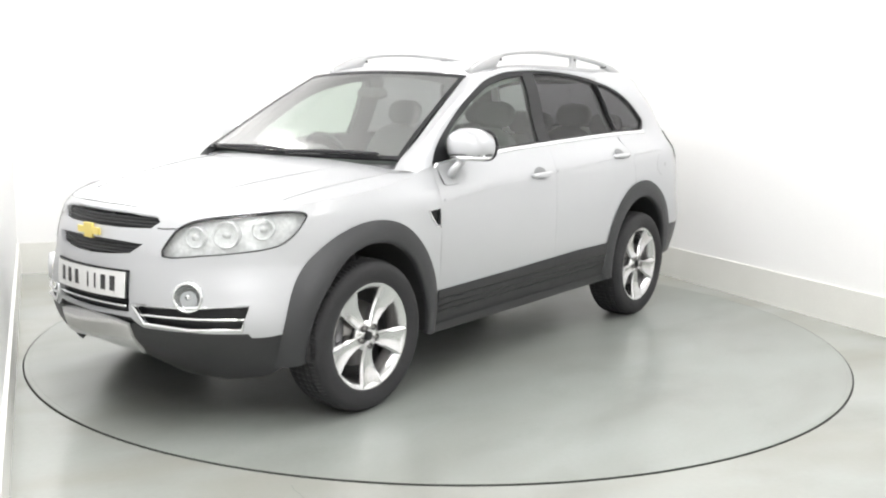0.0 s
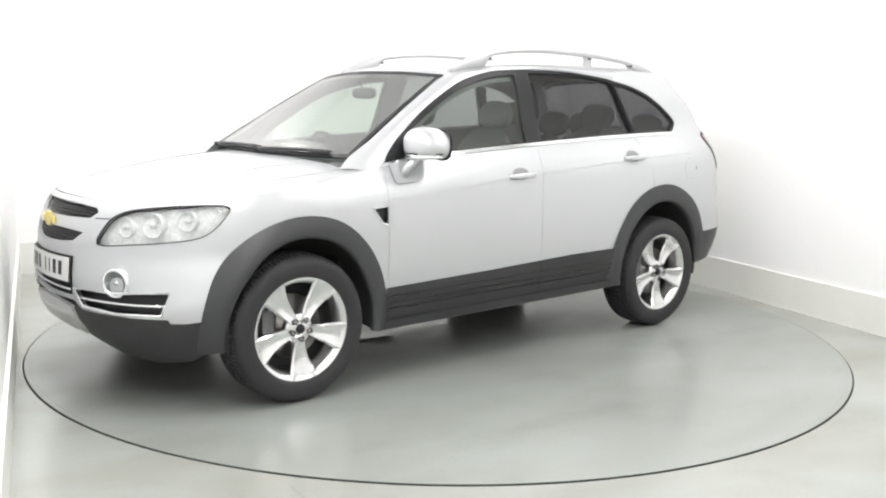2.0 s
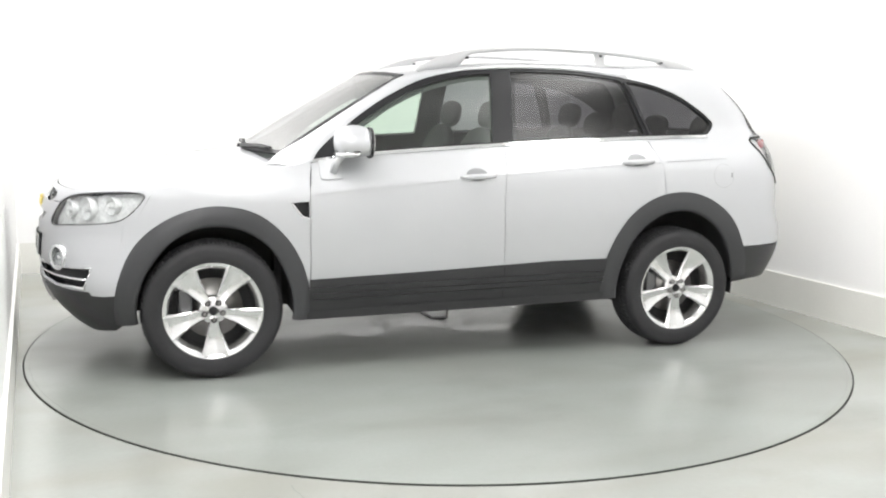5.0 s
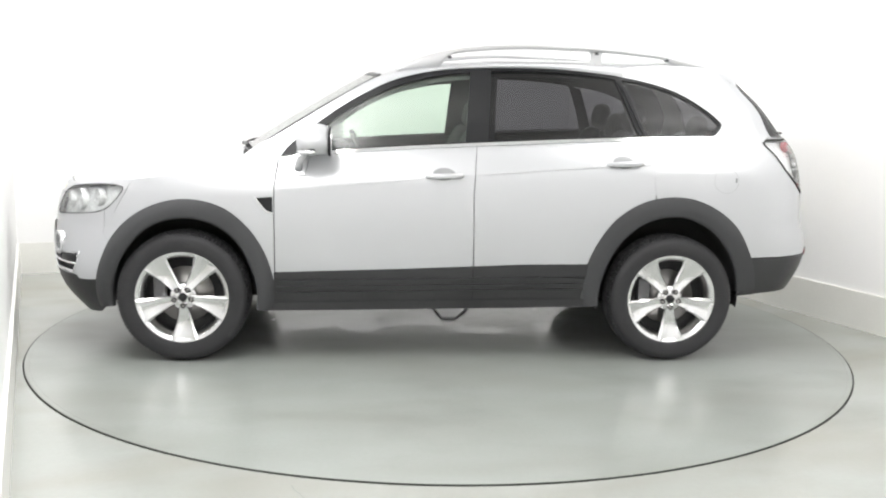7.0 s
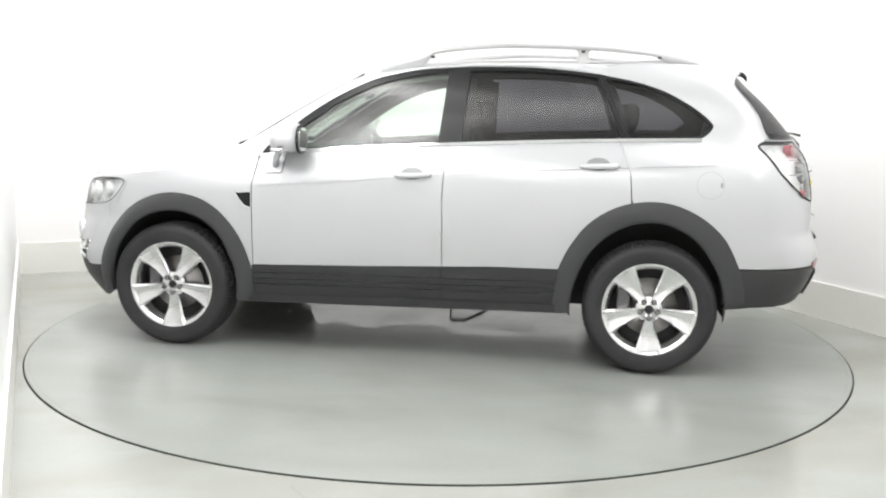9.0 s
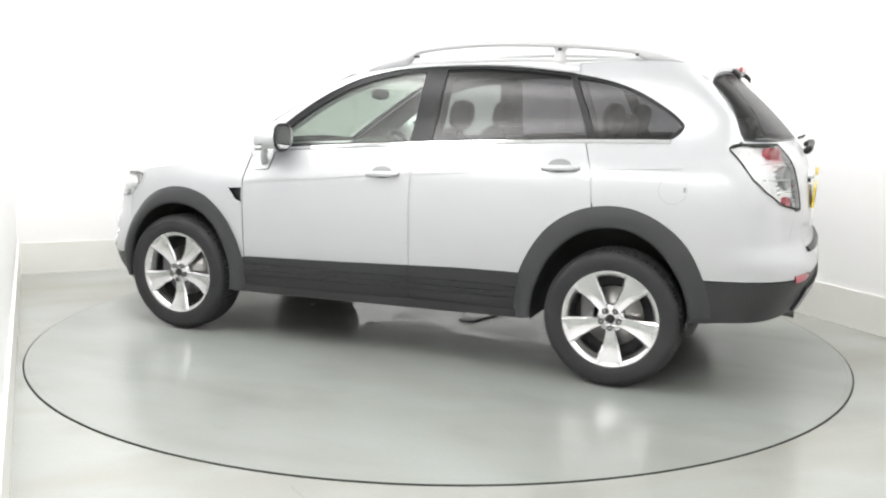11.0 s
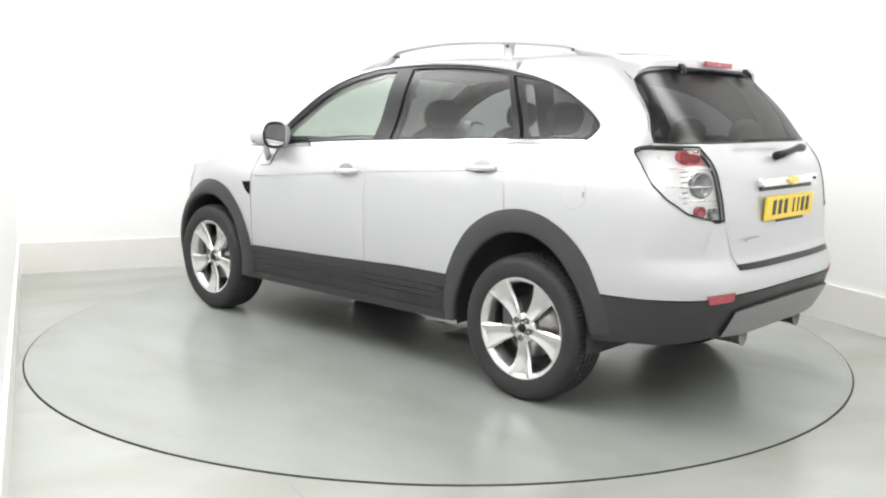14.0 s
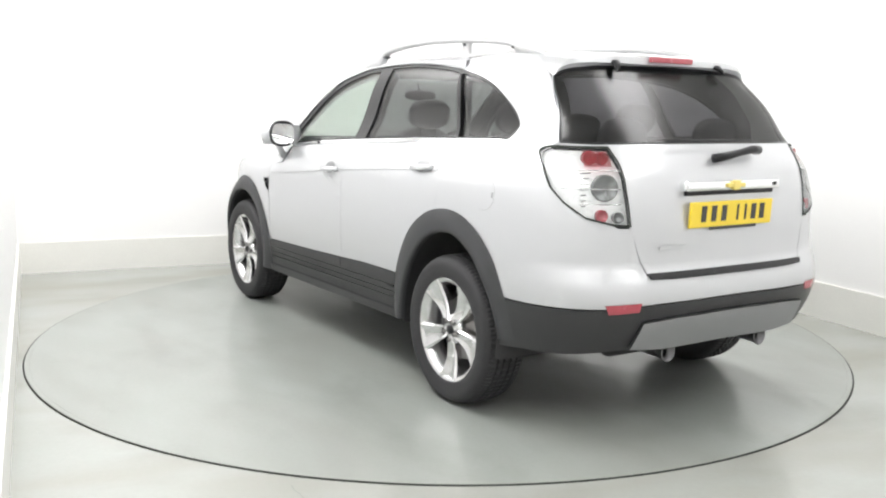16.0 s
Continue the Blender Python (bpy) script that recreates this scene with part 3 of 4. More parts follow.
    # small gusset from the fender to the pillar's foot
    skin("pillar_foot", [(1.03, .712), (1.0, .745), (.84, .77), (.838, .855), (.86, .80), (.99, .72)], on_bonnet, M_PAINT, fender, .03, side=s, depth=0, lift=.001)

    # window band: black frame and panes
    border = belt_line(.82, -1.555, 24, .004) + [q for q in flowing(REAR_LINE, 4)[::-1]][1:] + flowing(TOP_LINE, 5)[::-1][1:-1]
    f_top = flowing([(.66, 1.20), (.585, 1.268), (.48, 1.34), (.34, 1.425), (.19, 1.495), (.04, 1.54), (-.10, 1.567), (-.222, 1.577)], 4)
    hole_f = belt_line(-.178, .67, 12, .022) + f_top
    pane_f = belt_line(-.178, .69, 12, .016) + [(x + .012, z + .022) for x, z in f_top]
    pane_r = belt_line(-1.165, -.305, 12, .016) + [(-.332, 1.612)] + flowing([(-.42, 1.617), (-.6, 1.617), (-.8, 1.608), (-.98, 1.589), (-1.035, 1.578)], 4)
    pane_q = belt_line(-1.57, -1.205, 8, .016) + [(-1.072, 1.576)] + flowing([(-1.12, 1.570), (-1.24, 1.547), (-1.39, 1.494), (-1.53, 1.418), (-1.614, 1.353), (-1.626, 1.328)], 4)
    skin("window_surround", border, on_side, M_BLACK, car, .05, [pane_f, pane_r, pane_q], side=s, lift=-.006, depth=.032, label="black window frames and pillars")
    skin("window_pane", pane_f, on_side, M_CLEAR, door, .035, side=s, lift=-.014, depth=0, label="pale green clear side glass")
    skin("window_pane", pane_r, on_side, M_PRIV, rear, .035, side=s, lift=-.014, depth=0, label="dark privacy glass")
    skin("window_pane", pane_q, on_side, M_PRIV, quarter, .035, side=s, lift=-.014, depth=0, label="dark privacy glass")
    skin("belt_moulding", belt_line(.835, -1.585, 24, -.015) + belt_line(-1.585, .835, 24, .003), on_side, M_CHROME, car, .05, side=s, lift=.006, depth=.012, label="chrome strip under the side windows")
    skin("division_bar", [(-1.185, 1.27), (-1.205, 1.27), (-1.068, 1.57), (-1.05, 1.572)], on_side, M_BLACK, quarter, .05, side=s, lift=.002, depth=.01)

    # crease, moulded as a slim ridge
    for host, x0, x1, proud in ((door, .83, -.205, .0042), (rear, -.24, -1.205, .0038), (quarter, -1.25, -1.66, .0028)):
        up = [(x, CREASE(x)) for x in np.linspace(x0, x1, 14)]
        skin("crease", [(x, z - .0035) for x, z in up] + [(x, z + .0035) for x, z in up[::-1]], on_side, M_PAINT, host, .06, side=s, lift=proud, depth=proud)

    for host, cx, cz in ((door, -.055, 1.038), (rear, -1.052, 1.115)):
        bowl = [(cx + .062 * math.cos(a), cz + .006 + .034 * math.sin(a)) for a in np.linspace(0, 2 * math.pi, 25)[:-1]]
        # no hollow is pressed here: a flat grey patch paints the recess's shade
        skin("recess_shade", bowl, on_side, M_DULL, host, .03, side=s, lift=.0012, depth=0, label="flat grey patch painting the shade of the handle recess")
        y = side_y(cx, cz)
        grip = part("door_handle", tube([(cx + .095, s * (y + .002), cz - .008), (cx + .075, s * (y + .014), cz - .006), (cx + .04, s * (y + .024), cz - .004), (cx - .04, s * (y + .024), cz - .001), (cx - .085, s * (y + .016), cz + .001), (cx - .105, s * (y + .003), cz + .002)],
                                        [.008, .013, .0155, .0155, .015, .011], 10), M_PAINT, host, "body-coloured pull handle")
        part("handle_strip", tube([(cx + .06, s * (y + .038), cz - .012), (cx - .075, s * (y + .036), cz - .008)], .003, 6), M_SATIN, host)

    # cladding
    for name, cx, ro, ri, end in (("front_arch_trim", 1.3535, R_FO, R_FI, -1), ("rear_arch_trim", -1.3535, R_RO, R_RI, 1)):
        bm = bmesh.new()
        vs = []
        for a in np.linspace(-9 if end < 0 else -5, 189 if end < 0 else 174, 64):
            c, q = math.cos(radians(a)), math.sin(radians(a))
            fall = max(0, (50 - a) / 60) if end < 0 else max(0, (a - 130) / 60)
            tip = .905 - (.055 if end < 0 else .055) * min(fall, 1) ** 1.3
            yo = side_y(cx + ro(a) * c, .36 + ro(a) * q) + .004
            row = []
            for k in range(8):
                t = k / 7
                rad = ro(a) + (ri(a) - ro(a)) * t
                y = yo + (tip - yo) * (1 - (1 - t) ** 2.2) + .004 * math.sin(math.pi * t)
                row.append((cx + rad * c, y, .36 + rad * q))
            for d, rad in ((.012, ri(a) - .004), (.03, ri(a) - .002)):
                row.append((cx + rad * c, tip - d, .36 + rad * q))
            vs.append([bm.verts.new((x, y * s, z)) for x, y, z in row])
        for a, b in zip(vs, vs[1:]):
            for k in range(len(a) - 1):
                bm.faces.new((a[k], a[k + 1], b[k + 1], b[k]))
        bmesh.ops.recalc_face_normals(bm, faces=bm.faces)
        part(name, bm, M_PLASTIC, car, "dark grey plastic wheel-arch flare")
    sill = skin("sill_cladding", [(.86, .44), (.862, .497), (.2, .519), (-.5, .545), (-.865, .555), (-.855, .44), (-.90, .315), (.2, .298), (.90, .288)], on_side, M_SILL, car, .05, side=s, lift=.012, depth=.03, label="dark grey plastic sill cladding")
    skin("sill_step", [(.86, .335), (.0, .352), (-.87, .362), (-.895, .318), (.2, .300), (.90, .290)], on_side, M_SILL, sill, .06, side=s, lift=.026, depth=.02)
    for low_z in (.385, .415, .45):
        ridge = [(x, low_z + (.86 - x) * .016) for x in np.linspace(.85, -.85, 8)]
        skin("sill_ridge", [(x, z) for x, z in ridge] + [(x, z + .009) for x, z in ridge[::-1]], on_side, M_SILL, sill, .08, side=s, lift=.017, depth=.006)
    skin("sill_seam", [(-.222, .535), (-.222, .36), (-.228, .36), (-.228, .535)], on_side, M_BLACK, sill, .05, side=s, lift=.0135, depth=.001)

    # mirror
    my = .900
    shell = ellipsoid((.635, s * my, 1.216), (.100, .124, .088), flat_back=.548)
    for v in shell.verts:
        k = (v.co.z - 1.216) / .088
        v.co.y = s * my + (v.co.y - s * my) * (1 - .22 * max(k, 0) ** 2) - s * .012 * max(k, 0)
        v.co.z = max(v.co.z, 1.150)
    m = part("door_mirror", shell, M_PAINT, car, "body-coloured door mirror")
    part("mirror_indicator", tube([(.65, s * (my - .108), 1.156), (.712, s * (my - .06), 1.154), (.722, s * (my + .02), 1.155), (.69, s * (my + .09), 1.157), (.63, s * (my + .122), 1.160)], [.010, .014, .014, .013, .008], 8), M_REFL, m, "clear indicator lens")
    part("mirror_seam", tube([(.65, s * (my - .112), 1.170), (.722, s * (my - .06), 1.171), (.732, s * (my + .02), 1.172), (.698, s * (my + .094), 1.174), (.63, s * (my + .126), 1.174)], .0035, 6), M_BLACK, m)
    part("mirror_foot", tube([(.73, s * .842, 1.06), (.725, s * .862, 1.10), (.69, s * .90, 1.15)], [.022, .020, .018], 12, flat=1), M_PAINT, m)
    skin("mirror_base", [(.805, 1.118), (.80, 1.03), (.785, 1.018), (.69, 1.025), (.675, 1.13)], on_side, M_SATIN, m, .03, side=s, lift=.007, depth=.008)
    ring = [(.557, s * (my + .022) + .080 * math.copysign(abs(math.cos(a)) ** .75, math.cos(a)), 1.215 + .073 * math.copysign(abs(math.sin(a)) ** .75, math.sin(a))) for a in np.linspace(0, 2 * math.pi, 33)]
    part("mirror_rim", tube(ring, .008, 8), M_BLACK, m, "black mirror rim")
    part("mirror_glass", disc_ellipse((.545, s * (my + .022), 1.215), .074, .064), M_MIRROR, m, "flat mirror glass", smooth=False)

    # roof rail: one bow with solid feet, and a post two thirds back
    bow = [(.20, 1.622), (.10, 1.668), (.0, 1.702), (-.10, 1.725), (-.223, 1.744), (-.415, 1.760), (-.607, 1.766), (-.942, 1.759), (-1.181, 1.743), (-1.372, 1.721), (-1.50, 1.697), (-1.62, 1.660)]
    line = flowing(bow, 6)
    bm = bmesh.new()
    rows = []
    for x, z in line:
        foot = on_roof(x, RAIL_Y).z - .008
        under = z - .027
        if x > -.12:
            under += (foot - under) * ease((x + .12) / .10)
        if x < -1.33:
            under += (foot - under) * ease((-1.33 - x) / .10)
        under = min(under, z - .006)
        w = .017
        sec = [(w, under), (w + .003, (z + under) / 2), (w, z - .005), (w * .45, z), (-w * .45, z), (-w, z - .005), (-w - .003, (z + under) / 2), (-w, under)]
        rows.append([bm.verts.new((x, s * (RAIL_Y + y), k)) for y, k in sec])
    for a, b in zip(rows, rows[1:]):
        for k in range(8):
            bm.faces.new((a[k], a[(k + 1) % 8], b[(k + 1) % 8], b[k]))
    bm.faces.new(rows[0]), bm.faces.new(rows[-1])
    bmesh.ops.recalc_face_normals(bm, faces=bm.faces)
    rail = part("roof_rail", bm, M_RAIL, car, "satin silver roof rail")
    post = bmesh.new()
    rows = []
    for z, wide in ((1.655, .046), (1.69, .031), (1.715, .030), (1.740, .046)):
        rows.append([post.verts.new((-.945 + x * wide, s * (RAIL_Y + y), z)) for x, y in ((-.8, -.014), (.8, -.014), (1, 0), (.8, .014), (-.8, .014), (-1, 0))])
    for a, b in zip(rows, rows[1:]):
        for k in range(6):
            post.faces.new((a[k], a[(k + 1) % 6], b[(k + 1) % 6], b[k]))
    bmesh.ops.recalc_face_normals(post, faces=post.faces)
    part("rail_post", post, M_RAIL, rail)
    base = flowing([(x, s * RAIL_Y, on_roof(x, RAIL_Y).z + .003) for x in (.05, -.3, -.7, -1.1, -1.4, -1.58)], 5)
    part("rail_base", tube(base, .012, 8), M_RAIL, rail, "satin silver strip along the roof")
    for x, z in ((-.945, 1.722), (-1.36, 1.694), (-.10, 1.684)):
        boxed("rail_bolt_cover", (.022, .040, .014), (x, s * RAIL_Y, z), M_PLASTIC, rail, .004)
    lining = belt_line(.84, -1.55, 20, -.03) + [(-1.74, 1.25), (-1.76, 1.36), (-1.68, 1.52), (-1.58, 1.615), (-1.3, 1.64), (-.8, 1.65), (-.3, 1.648), (0, 1.632), (.25, 1.585), (.5, 1.45), (.75, 1.28), (.85, 1.17)]
    skin("window_lining", lining, on_side, M_TRIM, car, .07, [hole_f, pane_r, pane_q], side=s, lift=-.035, depth=0, label="dark grey inner window trim")
    # door card and pillars inside
    card = [(.80, .50), (.80, 1.10)] + belt_line(.72, -1.5, 16, -.01) + [(-1.56, 1.02), (-.95, 1.0), (-.80, .50)]
    skin("door_card", card, on_side, M_TRIM, car, .12, side=s, lift=-.07, depth=0, label="dark grey inner door trim")
    for q in ([(-.19, 1.18), (-.34, 1.18), (-.37, 1.60), (-.235, 1.60)], [(-1.16, 1.24), (-1.24, 1.24), (-1.12, 1.56), (-1.04, 1.58)]):
        skin("inner_pillar", q, on_side, M_TRIM, car, .08, side=s, lift=-.045, depth=0)


def ellipsoid(c, r, flat_back=None, n=20):
    bm = bmesh.new()
    bmesh.ops.create_uvsphere(bm, u_segments=n + 8, v_segments=n, radius=1)
    for v in bm.verts:
        q = v.co
        x, y, z = (math.copysign(abs(k) ** .78, k) for k in q)
        v.co = (c[0] + x * r[0], c[1] + y * r[1], c[2] + z * r[2])
        if flat_back is not None and v.co.x < flat_back:
            v.co.x = flat_back
    return bm


def disc_ellipse(c, ry, rz, n=28):
    bm = bmesh.new()
    ring = []
    for i in range(n):
        a = 2 * math.pi * i / n
        p = Vector((c[0], c[1] + ry * math.copysign(abs(math.cos(a)) ** .7, math.cos(a)), c[2] + rz * math.copysign(abs(math.sin(a)) ** .7, math.sin(a))))
        ring.append(bm.verts.new(p))
    f = bm.faces.new(ring)
    r = bmesh.ops.extrude_face_region(bm, geom=[f])
    for v in r["geom"]:
        if isinstance(v, bmesh.types.BMVert):
            v.co.x += .004
    bmesh.ops.recalc_face_normals(bm, faces=bm.faces)
    return bm


flank_panels(1)
flank_panels(-1)


# bonnet, screen and roof
def mirrored(half):
    return half + [(x, -y) for x, y in half[::-1]]


BROW = [(0, .957), (8, .956), (16, .954), (21, .952), (26, .950), (31, .948), (38, .953), (45, .963), (50, .969)]
brow = [round_front(a, z) for a, z in BROW]
bonnet_half = flowing([(p.x - .004, p.y) for p in brow], 3) + [(1.70, .690), (1.55, .706), (1.3, .728), (1.0, .736)] + flowing([(1.02, .715), (1.07, .5), (1.095, .25), (1.10, 0)], 4)
bonnet = skin("bonnet", mirrored(bonnet_half), on_bonnet, M_PAINT, car, .05)
for s in (1, -1):
    line = [(1.95, .35), (1.7, .42), (1.4, .47), (1.12, .50)]
    w = [(x, (y - .012) * s) for x, y in line] + [(x, (y + .012) * s) for x, y in line[::-1]]
    skin("bonnet_crease", w, on_bonnet, M_PAINT, bonnet, .05, lift=.003, depth=.003)
skin("windscreen", [(-.965, .035), (0, .03), (.965, .035), (.955, .965), (0, .968), (-.955, .965)], on_screen, M_SCREEN, car, .1, depth=0, label="pale green clear windscreen")
skin("screen_seal", [(-1, 0), (0, 0), (1, 0), (1, 1), (0, 1), (-1, 1)], on_screen, M_BLACK, car, .07, [[(-.965, .035), (0, .03), (.965, .035), (.955, .965), (0, .968), (-.955, .965)]], lift=.002, depth=.012, label="black windscreen seal")
skin("scuttle", mirrored(flowing([(1.16, 0), (1.14, .3), (1.06, .62), (1.03, .71)], 4) + [(.99, .71), (1.06, .3), (1.08, 0)]), on_bonnet, M_BLACK, car, .06, lift=-.004, depth=0, label="black plastic scuttle panel")
for y0, y1, x0 in ((-.62, .02, 1.115), (.03, .62, 1.10)):
    pts = [on_screen((y0 + (y1 - y0) * t) / .74, .012 + .03 * math.sin(math.pi * t * .8)) + Vector((.020, 0, .008)) for t in np.linspace(0, 1, 9)]
    wiper = part("wiper_arm", tube(pts, [.012, .012, .011, .010, .009, .008, .008, .007, .006], 8), M_BLACK, car, "black windscreen wiper")
    part("wiper_blade", tube([p + Vector((-.012, 0, .004)) for p in pts[3:]], .006, 6), M_RUBBER, wiper)
    part("wiper_pivot", lathe([(.001, .02), (.018, .02), (.022, 0), (.001, 0)], 14, axis="z"), M_BLACK, wiper).location = pts[0] - Vector((0, 0, .01))
roof_half = [(.362, 0)] + [(.362 - .075 * k * k, .598 * k) for k in (.25, .5, .75, 1)] + [(.1, .599), (-.1, .599), (-.414, .6), (-.73, .6), (-1.05, .602), (-1.2, roof_rim(-1.2)[0]), (-1.3, roof_rim(-1.3)[0]), (-1.45, roof_rim(-1.45)[0]), (-1.55, roof_rim(-1.55)[0]), (-1.60, roof_rim(-1.60)[0]), (-1.66, .50), (-1.75, .40), (-1.80, .2), (-1.81, 0)]
roof = skin("roof", mirrored(roof_half), on_roof, M_PAINT, car, .07)
for s in (1, -1):
    skin("roof_groove", [(.2, .535 * s), (-1.6, .545 * s), (-1.6, .553 * s), (.2, .543 * s)], on_roof, M_SATIN, roof, .1, lift=.0015, depth=.0)
skin("headlining", mirrored([(.30, 0), (.24, .5), (-.1, .57), (-1.6, .57), (-1.72, 0)]), on_roof, M_LINER, car, .15, lift=-.04, depth=0, label="pale cloth headlining")

# nose
LAMP_F = [(27.0, .765), (29.0, .865), (31.5, .902), (36, .927), (45, .946), (54, .956), (59, .953), (61, .940), (61.2, .918), (60, .868), (57.5, .822), (54, .800), (47.8, .786), (38, .772)]
LAMP_F = flowing(LAMP_F, 3, True)


def both(poly):
    return [poly, [(-a, z) for a, z in poly]]


def around(half):
    return half + [(-a, z) for a, z in half[::-1] if a > 1e-6]


GR_UP = around([(0, .872), (12, .872), (22, .877), (24.2, .905), (22, .927), (12, .937), (0, .940)])
GR_LO = around([(0, .752), (9, .757), (17, .770), (20.8, .812), (12, .820), (0, .822)])
LOW_IN = around([(0, .505), (10, .508), (17.2, .512), (17.8, .575), (9, .585), (0, .590)])
FOG_IN = [(19, .552), (23, .474), (38, .466), (53.8, .470), (53.8, .570), (38, .560)]
bump_half = [(0, .492), (18, .495), (19.5, .478), (22, .458), (55.6, .455), (56.6, .437), (61, .436), (fx(1.80, .446), .446), (fx(1.748, .63), .63), (fx(1.79, .70), .70), (fx(1.78, .81), .81), (60.6, .81),
             (62.4, .925), (61.2, .978), (55, .986), (50, .981), (45, .966), (38, .954), (31, .948), (26, .950), (16, .954), (0, .957)]
front_bumper = skin("front_bumper", around(bump_half), round_front, M_PAINT, car, .04, both(LAMP_F) + [GR_UP, GR_LO, LOW_IN] + both(FOG_IN), su=S2, lift=.0015, label="silver-white front bumper and grille surround")
for name, hole in (("upper_grille", GR_UP), ("lower_grille", GR_LO), ("intake_grille", LOW_IN)):
    backing = skin(name, [(a * 1.04, z) for a, z in hole], round_front, M_BLACK, front_bumper, .04, su=S2, lift=-.03, depth=0, label="black honeycomb grille")
    zs, amax = [z for _, z in hole], max(a for a, _ in hole) * .93
    rows = 5
    for k in range(1, rows):
        z = min(zs) + (max(zs) - min(zs)) * k / rows
        pts = [round_front(a, z) - Vector((.02, 0, 0)) for a in np.linspace(-amax, amax, 21)]
        part("grille_slat", tube(pts, .004, 6), M_PLASTIC, backing)
for s in (1, -1):
    skin("bonnet_shut_line", [(a * s, z) for a, z in [(24, .877), (26, .876), (29.4, .879), (29.5, .884), (26, .881), (24.1, .882)]], round_front, M_BLACK, front_bumper, .04, su=S2, lift=.0015, depth=.0)
part("grille_trim", tube([round_front(a, .497 + .0) + Vector((.004, 0, .045)) for a in np.linspace(-16.5, 16.5, 17)], .006, 8), M_CHROME, front_bumper, "chrome intake strip")
for s in (1, -1):
    rim = [round_front(a * s, z) + Vector((.003, 0, 0)) for a, z in FOG_IN + FOG_IN[:1]]
    part("fog_surround", tube(rim, .009, 8), M_CHROME, front_bumper, "chrome fog lamp surround")
    part("fog_grille_bar", tube([round_front(a * s, .515) + Vector((.002, 0, 0)) for a in np.linspace(21, 54, 12)], .006, 8), M_CHROME, front_bumper)
    skin("fog_grille", [(a * s, z) for a, z in [(18, .56), (22, .466), (54, .463), (56, .578)]], round_front, M_BLACK, front_bumper, .04, su=S2, lift=-.03, depth=0)
    c = round_front(36.4 * s, .604)
    lampb = part("fog_lamp", lathe([(.001, -.03), (.045, -.02), (.052, .004), (.056, .012), (.064, .012), (.068, .0), (.068, -.03)], 32, axis="x"), M_CHROME, car, "round chrome-ringed fog lamp")
    lampb.matrix_basis = Matrix.Translation(c + Vector((.004, 0, 0))) @ Matrix.Rotation(radians(34 * s), 4, "Z")
    part("fog_lens", lathe([(.001, .012), (.03, .010), (.055, .004)], 24, axis="x"), M_LENS, lampb)
    part("fog_bowl", lathe([(.001, -.012), (.03, -.006), (.051, .006)], 24, axis="x"), M_LAMPGREY, lampb)
    part("fog_bulb", lathe([(.001, .006), (.012, .002), (.014, -.012)], 14, axis="x"), M_REFL, lampb)

lower_half = [(0, .47), (16, .455), (19.5, .476), (22, .456), (55.6, .453), (56.6, .435), (61, .432), (fx(1.80, .44), .44), (fx(1.80, .40), .40), (fx(1.76, .30), .30), (58, .245), (43, .222), (29, .245), (18, .33), (0, .36)]
lower = skin("lower_bumper", around(lower_half), round_front, M_SILL, car, .05, su=S2, depth=.05, label="dark grey plastic lower bumper")
skin("skid_plate", around([(0, .487), (10, .478), (16.8, .462), (17.6, .40), (19.3, .335), (10, .352), (0, .365)]), round_front, M_ALLOY, car, .04, su=S2, lift=.014, depth=.02, label="satin silver skid plate")
skin("bumper_shadow_gap", around([(0, .495), (18, .498), (18, .470), (10, .482), (0, .49)]), round_front, M_BLACK, lower, .04, su=S2, lift=-.012, depth=0)


def emblem(x, z, parent, w=.085, h=.032, tilt=0):
    bm = bmesh.new()
    box(bm, (.012, w * 2, h), (0, 0, 0), bevel=.004)
    box(bm, (.014, w * .8, h * 2.1), (0, 0, 0), bevel=.004)
    ob = part("badge", bm, M_GOLD, parent, "plain gold badge", smooth=False)
    ob.matrix_basis = Matrix.Translation((x, 0, z)) @ Matrix.Rotation(radians(tilt), 4, "Y")
    return ob


emblem(NOSE(.845) + .008, .846, front_bumper)


def plate(name, x, z, mat, parent, out, tilt=0.0):
    p = part(name, box(bmesh.new(), (.012, .52, .111), (0, 0, 0), None, .004), mat, parent, smooth=False)
    p.matrix_basis = Matrix.Translation((x, .012, z)) @ Matrix.Rotation(radians(tilt), 4, "Y")
    # writing on it, as plain bars
    for k, y in enumerate((-.19, -.135, -.082, -.032, .055, .118, .18)):
        wide = .011 if k in (2, 3) else .030
        boxed("plate_bar", (.003, wide, .068), (out * .007, -y * out, .004), M_INK, p, 0)
    return p


def nose_patch(y0, y1, z0, z1):
    return [(math.degrees(math.asin(y / HALF(.64))), z) for y, z in ((y0, z0), (0.5 * (y0 + y1), z0), (y1, z0), (y1, z1), (0.5 * (y0 + y1), z1), (y0, z1))]


skin("plate_holder", nose_patch(-.268, .268, .572, .698), round_front, M_BLACK, car, .04, su=S2, lift=.006, depth=.012)
front_plate = skin("front_plate", nose_patch(-.26, .26, .579, .690), round_front, M_PLATE_W, car, .04, su=S2, lift=.015, depth=.010, label="white number plate with black bars")
for y, wide in ((-.19, .030), (-.135, .030), (-.082, .011), (-.032, .011), (.055, .030), (.118, .030), (.18, .030)):
    skin("plate_bar", nose_patch(-y - wide / 2, -y + wide / 2, .604, .668), round_front, M_INK, front_plate, .03, su=S2, lift=.0165, depth=0)


